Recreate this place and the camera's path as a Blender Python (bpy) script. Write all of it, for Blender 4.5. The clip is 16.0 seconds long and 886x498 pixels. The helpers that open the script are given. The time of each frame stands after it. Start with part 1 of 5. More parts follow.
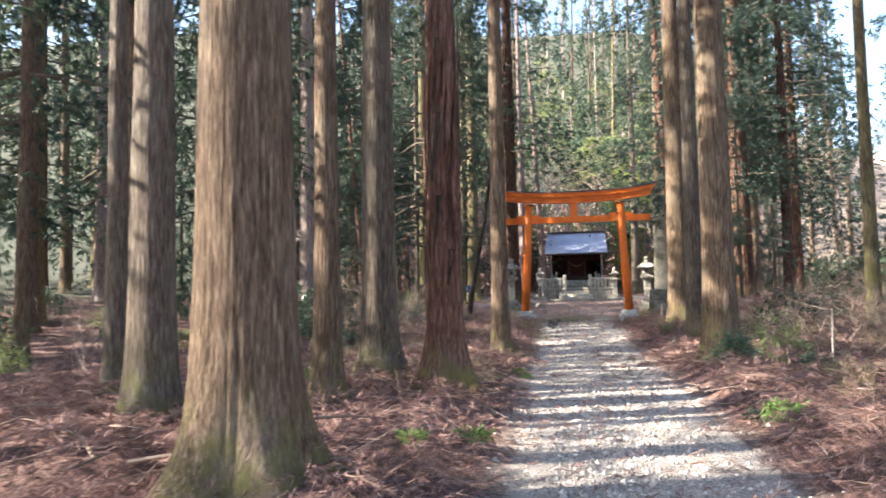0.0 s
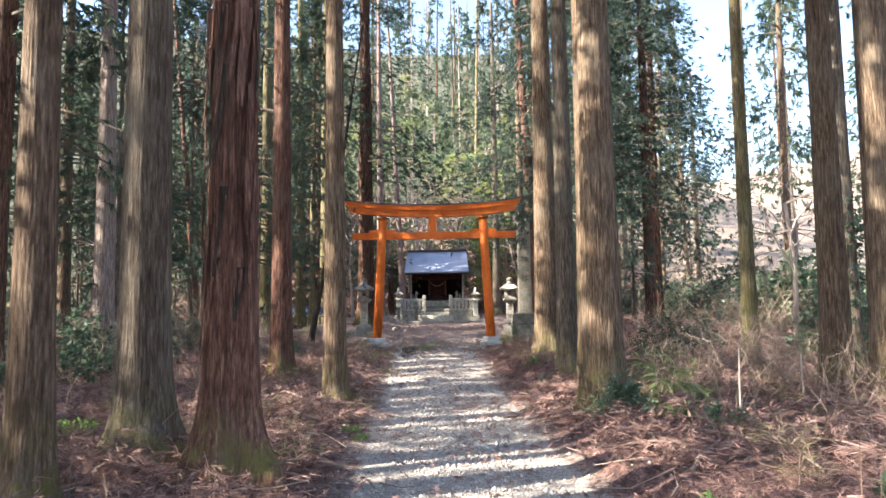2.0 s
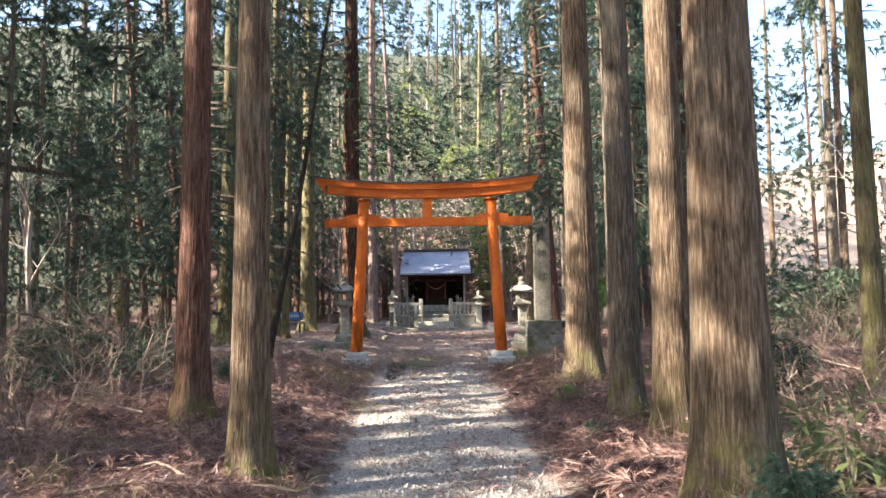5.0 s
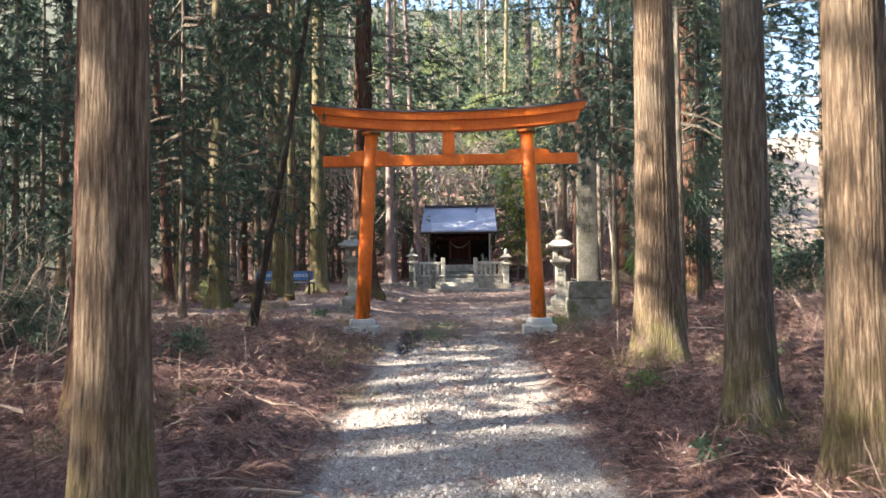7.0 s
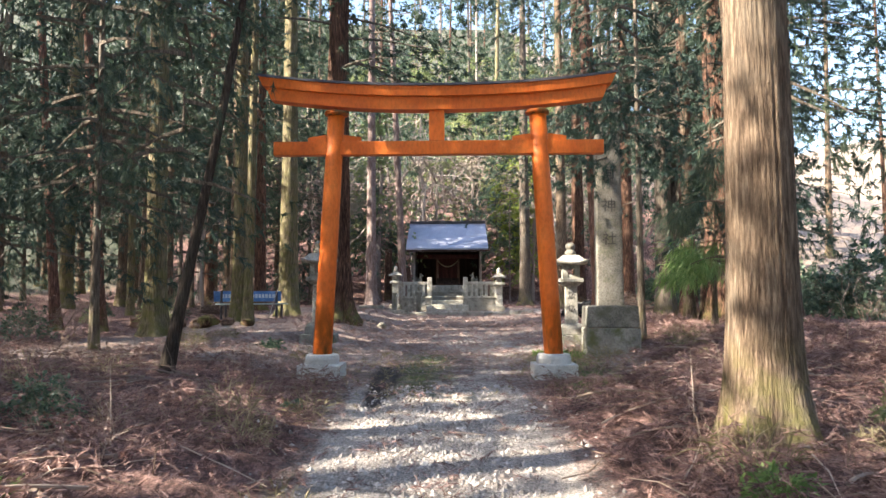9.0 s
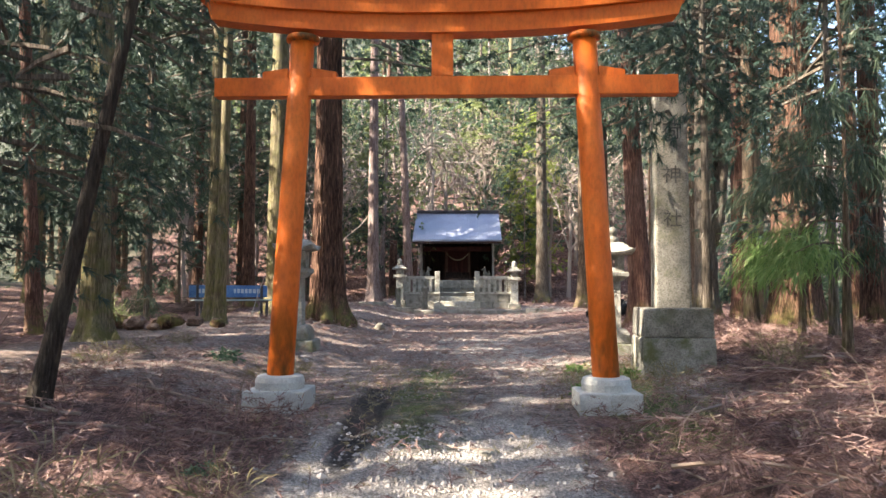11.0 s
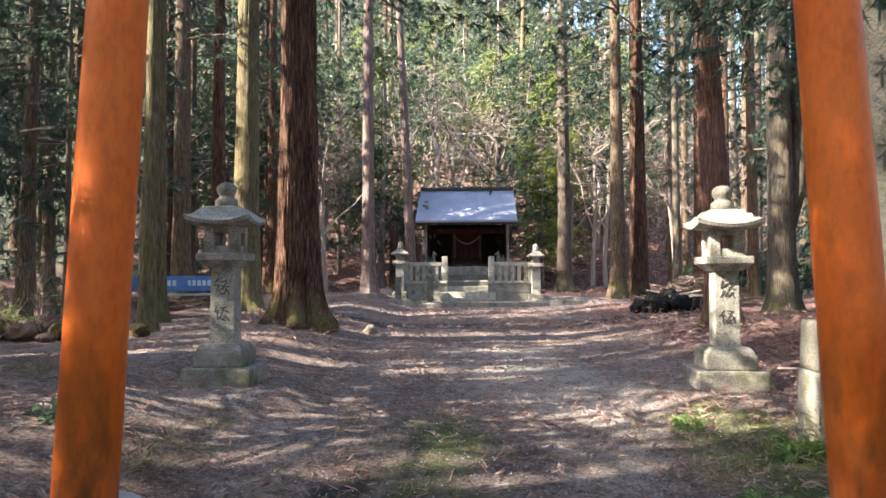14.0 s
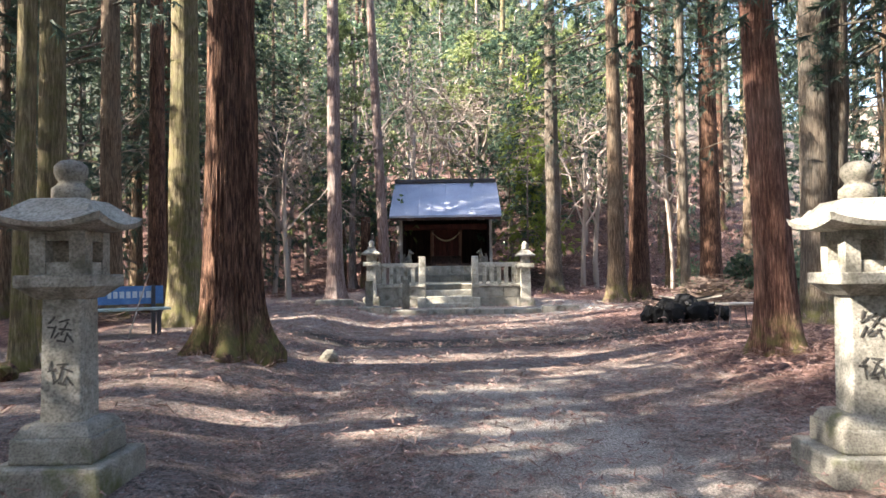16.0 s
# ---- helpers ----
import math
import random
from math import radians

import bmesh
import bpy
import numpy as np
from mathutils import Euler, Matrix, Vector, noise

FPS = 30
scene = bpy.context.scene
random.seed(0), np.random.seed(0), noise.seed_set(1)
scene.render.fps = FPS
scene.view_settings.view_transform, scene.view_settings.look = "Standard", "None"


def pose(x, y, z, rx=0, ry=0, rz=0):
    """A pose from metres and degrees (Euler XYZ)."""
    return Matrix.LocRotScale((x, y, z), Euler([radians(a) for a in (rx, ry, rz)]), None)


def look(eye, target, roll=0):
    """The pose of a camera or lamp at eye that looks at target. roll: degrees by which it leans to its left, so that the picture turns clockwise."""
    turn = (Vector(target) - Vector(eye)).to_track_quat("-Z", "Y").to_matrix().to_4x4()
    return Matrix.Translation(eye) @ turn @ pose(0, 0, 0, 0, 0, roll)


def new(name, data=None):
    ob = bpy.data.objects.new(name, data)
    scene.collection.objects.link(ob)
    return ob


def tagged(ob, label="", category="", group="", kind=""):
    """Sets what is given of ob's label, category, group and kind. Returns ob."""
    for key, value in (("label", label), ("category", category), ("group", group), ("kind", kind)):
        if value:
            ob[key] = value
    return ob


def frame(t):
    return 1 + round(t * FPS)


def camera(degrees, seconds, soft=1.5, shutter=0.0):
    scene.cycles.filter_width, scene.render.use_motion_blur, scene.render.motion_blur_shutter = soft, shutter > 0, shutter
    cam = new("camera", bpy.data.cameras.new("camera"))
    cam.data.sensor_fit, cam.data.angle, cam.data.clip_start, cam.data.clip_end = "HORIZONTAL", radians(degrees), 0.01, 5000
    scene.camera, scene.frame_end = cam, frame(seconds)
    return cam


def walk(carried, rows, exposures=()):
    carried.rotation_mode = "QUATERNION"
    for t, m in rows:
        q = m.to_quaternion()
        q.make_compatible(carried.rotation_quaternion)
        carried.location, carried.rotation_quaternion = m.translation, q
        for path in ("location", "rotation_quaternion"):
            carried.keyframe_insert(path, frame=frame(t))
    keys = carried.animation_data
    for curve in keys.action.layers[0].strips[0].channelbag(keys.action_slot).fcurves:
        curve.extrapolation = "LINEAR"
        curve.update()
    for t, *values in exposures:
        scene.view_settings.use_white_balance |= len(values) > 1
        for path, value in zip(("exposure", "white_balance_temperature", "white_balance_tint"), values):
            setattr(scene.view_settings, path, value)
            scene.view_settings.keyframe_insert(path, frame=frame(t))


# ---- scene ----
cam = camera(62.9, 16.0, shutter=0.25)
STOPS, KELVIN = 2.54, 6500.0
METRES, EYE, TILT, LEAN, TURN = 21.4, 1.5, 0.0, 0.0, 11.1
ROWS = [
    (0.0, 0.0, 0.0, 0.0, 0.06, 3.62, 1.02),
    (0.5, 0.0056, 0.0281, 0.0026, -6.01, 3.71, 1.02),
    (1.0, 0.0122, 0.0558, 0.0056, -8.25, 4.08, 0.4),
    (1.5, 0.0199, 0.0847, 0.0074, -9.7, 4.62, 0.52),
    (2.0, 0.0268, 0.1166, 0.0077, -10.72, 4.86, 0.84),
    (2.5, 0.0348, 0.1482, 0.0081, -11.11, 4.33, 0.58),
    (3.0, 0.0418, 0.1804, 0.0084, -10.68, 4.23, 0.28),
    (5.5, 0.0717, 0.3356, 0.0098, -10.68, 5.34, 0.8),
    (6.0, 0.0776, 0.3676, 0.0088, -10.02, 3.14, 0.32),
    (6.5, 0.0827, 0.3988, 0.0087, -9.27, 2.02, 0.5),
    (7.0, 0.0888, 0.4309, 0.0081, -8.8, 2.18, 0.54),
    (7.5, 0.0941, 0.4627, 0.0083, -9.42, 2.83, 0.31),
    (8.0, 0.0998, 0.4968, 0.0082, -9.87, 3.54, 0.21),
    (10.5, 0.1262, 0.6558, 0.0108, -9.36, 3.91, 0.0),
    (11.0, 0.1331, 0.687, 0.0108, -9.04, 3.44, -0.13),
    (11.5, 0.1382, 0.7163, 0.0114, -8.86, 3.19, 0.09),
    (12.0, 0.1432, 0.7466, 0.0117, -8.66, 3.13, 0.36),
    (12.5, 0.1467, 0.7764, 0.012, -8.5, 3.05, 0.52),
    (13.0, 0.1512, 0.8079, 0.0131, -8.47, 2.95, 0.49),
    (13.5, 0.1543, 0.8378, 0.0144, -8.41, 2.74, 0.35),
    (14.0, 0.1582, 0.8668, 0.0163, -8.58, 2.26, 0.19),
    (14.5, 0.161, 0.8969, 0.0177, -8.96, 1.42, 0.28),
    (15.0, 0.1658, 0.9269, 0.0204, -9.7, 1.24, 0.3),
    (15.5, 0.1688, 0.9544, 0.0239, -10.23, 1.44, 0.58),
    (16.0, 0.1752, 0.9826, 0.0266, -10.41, 1.8, 0.76),
]
walk(cam, [(t, pose(0, 0, EYE, TILT, LEAN, TURN) @ pose(METRES * x, METRES * y, METRES * z, 90 + pitch, roll, yaw)) for t, x, y, z, yaw, pitch, roll in ROWS], [(0.0, STOPS, KELVIN - 100, 10.0), (3.0, STOPS, KELVIN - 100, 10.0), (5.5, STOPS - 0.08, KELVIN + 120, 10.0), (8.0, STOPS, KELVIN, 10.0), (11.0, STOPS + 0.1, KELVIN + 150, 10.0), (13.5, STOPS, KELVIN + 80, 10.0), (16.0, STOPS + 0.1, KELVIN - 50, 10.0)])

# ---- light ----
SUN_TO = Vector((-0.78, -0.27, 0.60)).normalized()
world = bpy.data.worlds.new("sky")
scene.world = world
world.use_nodes = True
wn = world.node_tree.nodes
sky = wn.new("ShaderNodeTexSky")
sky.sky_type, sky.sun_disc = "NISHITA", False
sky.sun_elevation = math.asin(SUN_TO.z)
sky.sun_rotation = math.atan2(SUN_TO.x, SUN_TO.y)
sky.air_density, sky.dust_density = 1.0, 1.6
world.node_tree.links.new(sky.outputs[0], wn["Background"].inputs[0])
wn["Background"].inputs[1].default_value = 0.115
sun = new("sun", bpy.data.lights.new("sun", "SUN"))
sun.data.energy, sun.data.angle, sun.data.color = 5.0, radians(0.6), (1.0, 0.90, 0.76)
sun.matrix_world = look((0, 0, 40), Vector((0, 0, 40)) - SUN_TO)

# ---- materials ----


def nodes(name, rough=0.8, metal=0.0):
    m = bpy.data.materials.new(name)
    m.use_nodes = True
    nt = m.node_tree
    b = nt.nodes["Principled BSDF"]
    b.inputs["Roughness"].default_value = rough
    b.inputs["Metallic"].default_value = metal
    b.inputs["Specular IOR Level"].default_value = 0.3
    return m, nt, b


def tex(nt, scale, detail=4.0, stretch=(1, 1, 1), rough=0.6, kind="ShaderNodeTexNoise"):
    """Noise in object space, stretched per axis."""
    co = nt.nodes.new("ShaderNodeTexCoord")
    mp = nt.nodes.new("ShaderNodeMapping")
    mp.inputs["Scale"].default_value = stretch
    nt.links.new(co.outputs["Object"], mp.inputs[0])
    n = nt.nodes.new(kind)
    n.inputs["Scale"].default_value = scale
    if kind == "ShaderNodeTexNoise":
        n.inputs["Detail"].default_value = detail
        n.inputs["Roughness"].default_value = rough
    nt.links.new(mp.outputs[0], n.inputs["Vector"])
    return n.outputs[0]


def ramp(nt, fac, stops):
    r = nt.nodes.new("ShaderNodeValToRGB")
    el = r.color_ramp.elements
    while len(el) < len(stops):
        el.new(0.5)
    for e, (p, c) in zip(el, stops):
        e.position, e.color = p, (*c, 1)
    nt.links.new(fac, r.inputs[0])
    return r.outputs[0]


def mix(nt, fac, a, b, mode="MIX"):
    n = nt.nodes.new("ShaderNodeMix")
    n.data_type, n.blend_type = "RGBA", mode
    for sock, v in ((n.inputs[0], fac), (n.inputs[6], a), (n.inputs[7], b)):
        if isinstance(v, (int, float)):
            sock.default_value = v
        elif isinstance(v, tuple):
            sock.default_value = (*v, 1)
        else:
            nt.links.new(v, sock)
    return n.outputs[2]


def calc(nt, op, a, b):
    n = nt.nodes.new("ShaderNodeMath")
    n.operation = op
    n.use_clamp = op in ("MULTIPLY", "ADD", "SUBTRACT")
    for sock, v in zip(n.inputs, (a, b)):
        if isinstance(v, (int, float)):
            sock.default_value = v
        else:
            nt.links.new(v, sock)
    return n.outputs[0]


def bump(nt, b, height, strength, dist):
    n = nt.nodes.new("ShaderNodeBump")
    n.inputs["Strength"].default_value, n.inputs["Distance"].default_value = strength, dist
    nt.links.new(height, n.inputs["Height"])
    nt.links.new(n.outputs[0], b.inputs["Normal"])


def grainy(name, c1, c2, c3, scale=6, stretch=(1, 1, 1), rough=0.8, bump_s=0.4, dist=0.01, fine=40, stain=None, stain_at=(0.55, 0.7), stain_scale=1.5, metal=0.0, speck=0.85):
    """A surface of three tones with fine grain, large blotches and an optional stain."""
    m, nt, b = nodes(name, rough, metal)
    big = tex(nt, scale, 5, stretch)
    small = tex(nt, fine, 6, stretch, 0.7)
    col = ramp(nt, big, [(0.3, c1), (0.5, c2), (0.72, c3)])
    dark = ramp(nt, small, [(0.38, (0.42, 0.42, 0.42)), (0.5, (0.9, 0.9, 0.9)), (0.6, (1.15, 1.15, 1.15))])
    col = mix(nt, speck, col, dark, "MULTIPLY")
    if stain:
        patch = ramp(nt, tex(nt, stain_scale, 5), [(stain_at[0], (0, 0, 0)), (stain_at[1], (1, 1, 1))])
        col = mix(nt, patch, col, stain)
    nt.links.new(col, b.inputs["Base Color"])
    bump(nt, b, calc(nt, "ADD", small, calc(nt, "MULTIPLY", big, 0.5)), bump_s, dist)
    return m


def bark_material(name, tones, moss=0.0, ridges=14, furrow=0.55):
    """Fibrous bark: long vertical strips, grey lichen blotches, moss near the roots."""
    m, nt, b = nodes(name, 0.9)
    strips = tex(nt, ridges * 2.6, 6, (1, 1, 0.11), 0.72)
    fibre = tex(nt, 90, 5, (1, 1, 0.12), 0.75)
    blot = tex(nt, 1.6, 5, (1, 1, 0.5))
    col = ramp(nt, strips, [(0.38, tones[0]), (0.5, tones[1]), (0.64, tones[2])])
    col = mix(nt, 0.6, col, ramp(nt, fibre, [(0.3, (0.5, 0.48, 0.46)), (0.6, (1.1, 1.1, 1.1))]), "MULTIPLY")
    crack = ramp(nt, tex(nt, ridges * 2.9, 3, (1, 1, 0.07), 0.55), [(0.41, (1.08, 1.08, 1.08)), (0.48, (0.34, 0.31, 0.29)), (0.52, (0.34, 0.31, 0.29)), (0.58, (1.08, 1.08, 1.08))])
    col = mix(nt, furrow, col, crack, "MULTIPLY")
    knots = tex(nt, 2.6, 2, (1, 1, 0.8), 0.4)
    col = mix(nt, ramp(nt, knots, [(0.27, (0.8, 0.8, 0.8)), (0.33, (0, 0, 0))]), col, tones[0])
    col = mix(nt, ramp(nt, blot, [(0.5, (0, 0, 0)), (0.72, (0.55, 0.55, 0.55))]), col, tones[3])
    if moss:
        co = nt.nodes.new("ShaderNodeTexCoord")
        sep = nt.nodes.new("ShaderNodeSeparateXYZ")
        nt.links.new(co.outputs["Object"], sep.inputs[0])
        low = nt.nodes.new("ShaderNodeMapRange")
        low.inputs[1].default_value, low.inputs[2].default_value = 0.1, 0.35 + 3.0 * moss
        low.inputs[3].default_value, low.inputs[4].default_value = 0.75, 0.0 if moss < 0.9 else 0.4
        nt.links.new(sep.outputs[2], low.inputs[0])
        patch = ramp(nt, tex(nt, 5, 6), [(0.42, (0, 0, 0)), (0.6, (1, 1, 1))])
        col = mix(nt, calc(nt, "MULTIPLY", patch, low.outputs[0]), col, (0.16, 0.155, 0.045))
    info = nt.nodes.new("ShaderNodeObjectInfo")
    col = mix(nt, 0.35, col, ramp(nt, info.outputs["Random"], [(0.0, (0.55, 0.5, 0.5)), (0.5, (0.9, 0.85, 0.8)), (1.0, (1.0, 1.0, 1.0))]), "MULTIPLY")
    nt.links.new(col, b.inputs["Base Color"])
    bump(nt, b, calc(nt, "ADD", calc(nt, "MULTIPLY", strips, 0.5), calc(nt, "ADD", calc(nt, "MULTIPLY", fibre, 0.2), calc(nt, "MULTIPLY", crack, 0.3))), 0.9, 0.04)
    return m


def leaf_material(name, tones, through_light=0.35, rough=0.5):
    """Leaves: tone varies leaf by leaf and tree by tree; some light passes through."""
    m, nt, b = nodes(name, rough)
    geo = nt.nodes.new("ShaderNodeNewGeometry")
    info = nt.nodes.new("ShaderNodeObjectInfo")
    f = calc(nt, "ADD", calc(nt, "MULTIPLY", geo.outputs["Random Per Island"], 0.7), calc(nt, "MULTIPLY", info.outputs["Random"], 0.3))
    col = ramp(nt, f, [(0.1, tones[0]), (0.5, tones[1]), (0.9, tones[2])])
    nt.links.new(col, b.inputs["Base Color"])
    t = nt.nodes.new("ShaderNodeBsdfTranslucent")
    nt.links.new(col, t.inputs[0])
    s = nt.nodes.new("ShaderNodeMixShader")
    s.inputs[0].default_value = through_light
    nt.links.new(b.outputs[0], s.inputs[1])
    nt.links.new(t.outputs[0], s.inputs[2])
    nt.links.new(s.outputs[0], nt.nodes["Material Output"].inputs[0])
    return m


BARK = bark_material("cedar_bark", [(0.085, 0.056, 0.036), (0.185, 0.13, 0.088), (0.31, 0.235, 0.165), (0.235, 0.21, 0.165)], 0.14)
BARK_GREY = bark_material("grey_bark", [(0.085, 0.065, 0.05), (0.165, 0.135, 0.105), (0.27, 0.23, 0.185), (0.24, 0.235, 0.205)], 0.12)
BARK_RED = bark_material("red_bark", [(0.075, 0.034, 0.025), (0.17, 0.082, 0.058), (0.30, 0.175, 0.13), (0.26, 0.19, 0.15)], 0.06)
BARK_BROWN = bark_material("brown_bark", [(0.055, 0.028, 0.02), (0.15, 0.078, 0.052), (0.31, 0.18, 0.12), (0.22, 0.135, 0.09)], 0.08, 12, 0.95)
BARK_PINK = bark_material("pinkish_bark", [(0.15, 0.10, 0.088), (0.29, 0.205, 0.185), (0.44, 0.345, 0.32), (0.40, 0.36, 0.34)], 0.0)
BARK_DARK = bark_material("dark_bark", [(0.02, 0.014, 0.01), (0.05, 0.036, 0.027), (0.10, 0.08, 0.062), (0.08, 0.07, 0.05)], 0.0)
BARK_MOSS = bark_material("mossy_bark", [(0.10, 0.08, 0.05), (0.22, 0.18, 0.11), (0.36, 0.31, 0.2), (0.26, 0.25, 0.14)], 1.0)
BARK_PALE = bark_material("pale_bark", [(0.2, 0.15, 0.13), (0.36, 0.29, 0.26), (0.5, 0.43, 0.4), (0.42, 0.4, 0.38)], 0.0)
NEEDLES = leaf_material("cedar_needles", [(0.030, 0.055, 0.036), (0.064, 0.098, 0.062), (0.12, 0.15, 0.09)], 0.4)
NEEDLES_DARK = leaf_material("dark_needles", [(0.022, 0.046, 0.036), (0.048, 0.08, 0.06), (0.095, 0.13, 0.095)])
NEEDLES_FRESH = leaf_material("fresh_needles", [(0.09, 0.16, 0.05), (0.17, 0.28, 0.08), (0.30, 0.40, 0.15)], 0.5)
BROADLEAF = leaf_material("evergreen_leaf", [(0.045, 0.08, 0.055), (0.095, 0.15, 0.095), (0.19, 0.245, 0.155)], 0.4, 0.35)
LIGHTLEAF = leaf_material("light_green_leaf", [(0.13, 0.17, 0.07), (0.24, 0.29, 0.12), (0.38, 0.40, 0.20)], 0.5)
BAMBOOLEAF = leaf_material("yellow_green_leaf", [(0.16, 0.22, 0.05), (0.27, 0.34, 0.07), (0.4, 0.42, 0.12)], 0.5)
DRYLEAF = leaf_material("dry_cedar_litter", [(0.10, 0.056, 0.05), (0.245, 0.15, 0.13), (0.43, 0.30, 0.265)], 0.1, 0.9)
PALE_TWIG = leaf_material("pale_bare_branch", [(0.18, 0.14, 0.12), (0.30, 0.245, 0.21), (0.46, 0.39, 0.345)], 0.0, 0.9)
DARK_TWIG = leaf_material("dark_dead_branch", [(0.05, 0.034, 0.027), (0.11, 0.078, 0.063), (0.20, 0.15, 0.125)], 0.0, 0.9)
TWIG = leaf_material("dry_twig", [(0.12, 0.08, 0.06), (0.24, 0.18, 0.14), (0.42, 0.34, 0.28)], 0.0, 0.9)
PEBBLE = leaf_material("pebble_stone", [(0.20, 0.175, 0.155), (0.37, 0.335, 0.305), (0.58, 0.54, 0.50)], 0.0, 0.9)
GRASS = leaf_material("dry_grass", [(0.10, 0.095, 0.045), (0.22, 0.18, 0.095), (0.38, 0.32, 0.20)], 0.3, 0.7)
STONE = grainy("granite", (0.24, 0.225, 0.19), (0.35, 0.33, 0.285), (0.46, 0.435, 0.385), 5, fine=60, bump_s=0.7, dist=0.01, stain=(0.10, 0.095, 0.07), stain_at=(0.52, 0.72), stain_scale=4.5, rough=0.9)
STONE_PALE = grainy("pale_weathered_stone", (0.36, 0.335, 0.28), (0.50, 0.47, 0.40), (0.62, 0.59, 0.51), 6, fine=60, bump_s=0.6, dist=0.01, stain=(0.16, 0.145, 0.10), stain_at=(0.54, 0.72), stain_scale=5, rough=0.9)
RUST_STONE = grainy("rust_brown_stone", (0.12, 0.07, 0.05), (0.22, 0.14, 0.10), (0.34, 0.24, 0.18), 7, fine=60, bump_s=0.7, dist=0.01, rough=0.95)
STONE_DARK = grainy("weathered_granite", (0.14, 0.128, 0.105), (0.22, 0.203, 0.168), (0.30, 0.278, 0.235), 5, fine=60, bump_s=0.7, dist=0.01, stain=(0.11, 0.11, 0.06), stain_at=(0.54, 0.70), stain_scale=3, rough=0.9)
STONE_MOSS = grainy("mossy_granite", (0.18, 0.17, 0.14), (0.28, 0.26, 0.22), (0.40, 0.38, 0.33), 6, fine=80, bump_s=0.6, dist=0.01, stain=(0.11, 0.115, 0.05), stain_at=(0.52, 0.68), stain_scale=4, rough=0.95)
CONCRETE = grainy("pale_concrete", (0.40, 0.385, 0.35), (0.50, 0.485, 0.445), (0.58, 0.565, 0.52), 5, fine=70, bump_s=0.3, dist=0.004, stain=(0.33, 0.33, 0.27), stain_at=(0.56, 0.76), stain_scale=5, rough=0.9, speck=0.35)
VERMILION = grainy("vermilion_paint", (0.60, 0.115, 0.012), (0.72, 0.155, 0.018), (0.78, 0.20, 0.03), 2.5, stretch=(1, 1, 0.4), fine=30, rough=0.5, bump_s=0.12, dist=0.004, stain=(0.42, 0.10, 0.02), stain_at=(0.6, 0.8), stain_scale=2.2, speck=0.3)


def weather_low(m, low, high, colour):
    """Mildew in patches on the lowest stretch of a painted post."""
    nt = m.node_tree
    b = nt.nodes["Principled BSDF"]
    base = b.inputs["Base Color"].links[0].from_socket
    co = nt.nodes.new("ShaderNodeTexCoord")
    sep = nt.nodes.new("ShaderNodeSeparateXYZ")
    nt.links.new(co.outputs["Object"], sep.inputs[0])
    rng = nt.nodes.new("ShaderNodeMapRange")
    rng.inputs[1].default_value, rng.inputs[2].default_value = low, high
    rng.inputs[3].default_value, rng.inputs[4].default_value = 0.95, 0.0
    nt.links.new(sep.outputs[2], rng.inputs[0])
    patch = ramp(nt, tex(nt, 5, 5, (1, 1, 0.35)), [(0.46, (0, 0, 0)), (0.6, (1, 1, 1))])
    nt.links.new(mix(nt, calc(nt, "MULTIPLY", patch, rng.outputs[0]), base, colour), b.inputs["Base Color"])


weather_low(VERMILION, 0.25, 1.1, (0.07, 0.05, 0.015))
ROOF_METAL = grainy("grey_blue_roof_metal", (0.30, 0.32, 0.40), (0.36, 0.38, 0.46), (0.42, 0.43, 0.50), 1.2, fine=25, rough=0.45, bump_s=0.05, dist=0.002, metal=0.25, speck=0.3)
DARK_METAL = grainy("dark_cap_metal", (0.05, 0.045, 0.05), (0.07, 0.065, 0.07), (0.1, 0.09, 0.1), 3, fine=30, rough=0.5, bump_s=0.1, speck=0.3)
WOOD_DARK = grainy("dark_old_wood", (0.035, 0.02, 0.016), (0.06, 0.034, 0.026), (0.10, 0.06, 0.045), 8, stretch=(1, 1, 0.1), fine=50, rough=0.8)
WOOD_RED = grainy("red_brown_wood", (0.06, 0.02, 0.016), (0.10, 0.03, 0.024), (0.15, 0.05, 0.038), 8, stretch=(1, 1, 0.1), fine=50, rough=0.7)
WOOD_FRAME = grainy("brown_frame_wood", (0.13, 0.065, 0.045), (0.2, 0.105, 0.075), (0.28, 0.16, 0.115), 8, stretch=(1, 1, 0.1), fine=50, rough=0.7)
WOOD_GREY = grainy("weathered_wood", (0.3, 0.26, 0.22), (0.42, 0.38, 0.33), (0.55, 0.5, 0.45), 8, stretch=(1, 1, 0.1), fine=50, rough=0.85)
ROPE = grainy("straw_rope", (0.4, 0.33, 0.2), (0.5, 0.42, 0.27), (0.6, 0.5, 0.35), 20, fine=90, rough=0.95)
BLUE_PAINT = grainy("blue_bench_paint", (0.07, 0.16, 0.36), (0.10, 0.22, 0.46), (0.2, 0.32, 0.52), 5, fine=40, rough=0.5, bump_s=0.1, speck=0.3)
WHITE_PAINT = grainy("white_lettering", (0.5, 0.55, 0.6), (0.6, 0.64, 0.68), (0.7, 0.72, 0.74), 9, fine=40, rough=0.6, speck=0.3)
SEAT_PAINT = grainy("pale_green_seat_paint", (0.30, 0.38, 0.34), (0.42, 0.5, 0.46), (0.55, 0.6, 0.55), 7, fine=40, rough=0.6, stain=(0.25, 0.2, 0.15), stain_at=(0.55, 0.7), speck=0.3)
CHARRED = grainy("charred_black", (0.004, 0.004, 0.0045), (0.008, 0.008, 0.009), (0.02, 0.02, 0.021), 6, fine=40, rough=0.85, bump_s=0.8, dist=0.03)
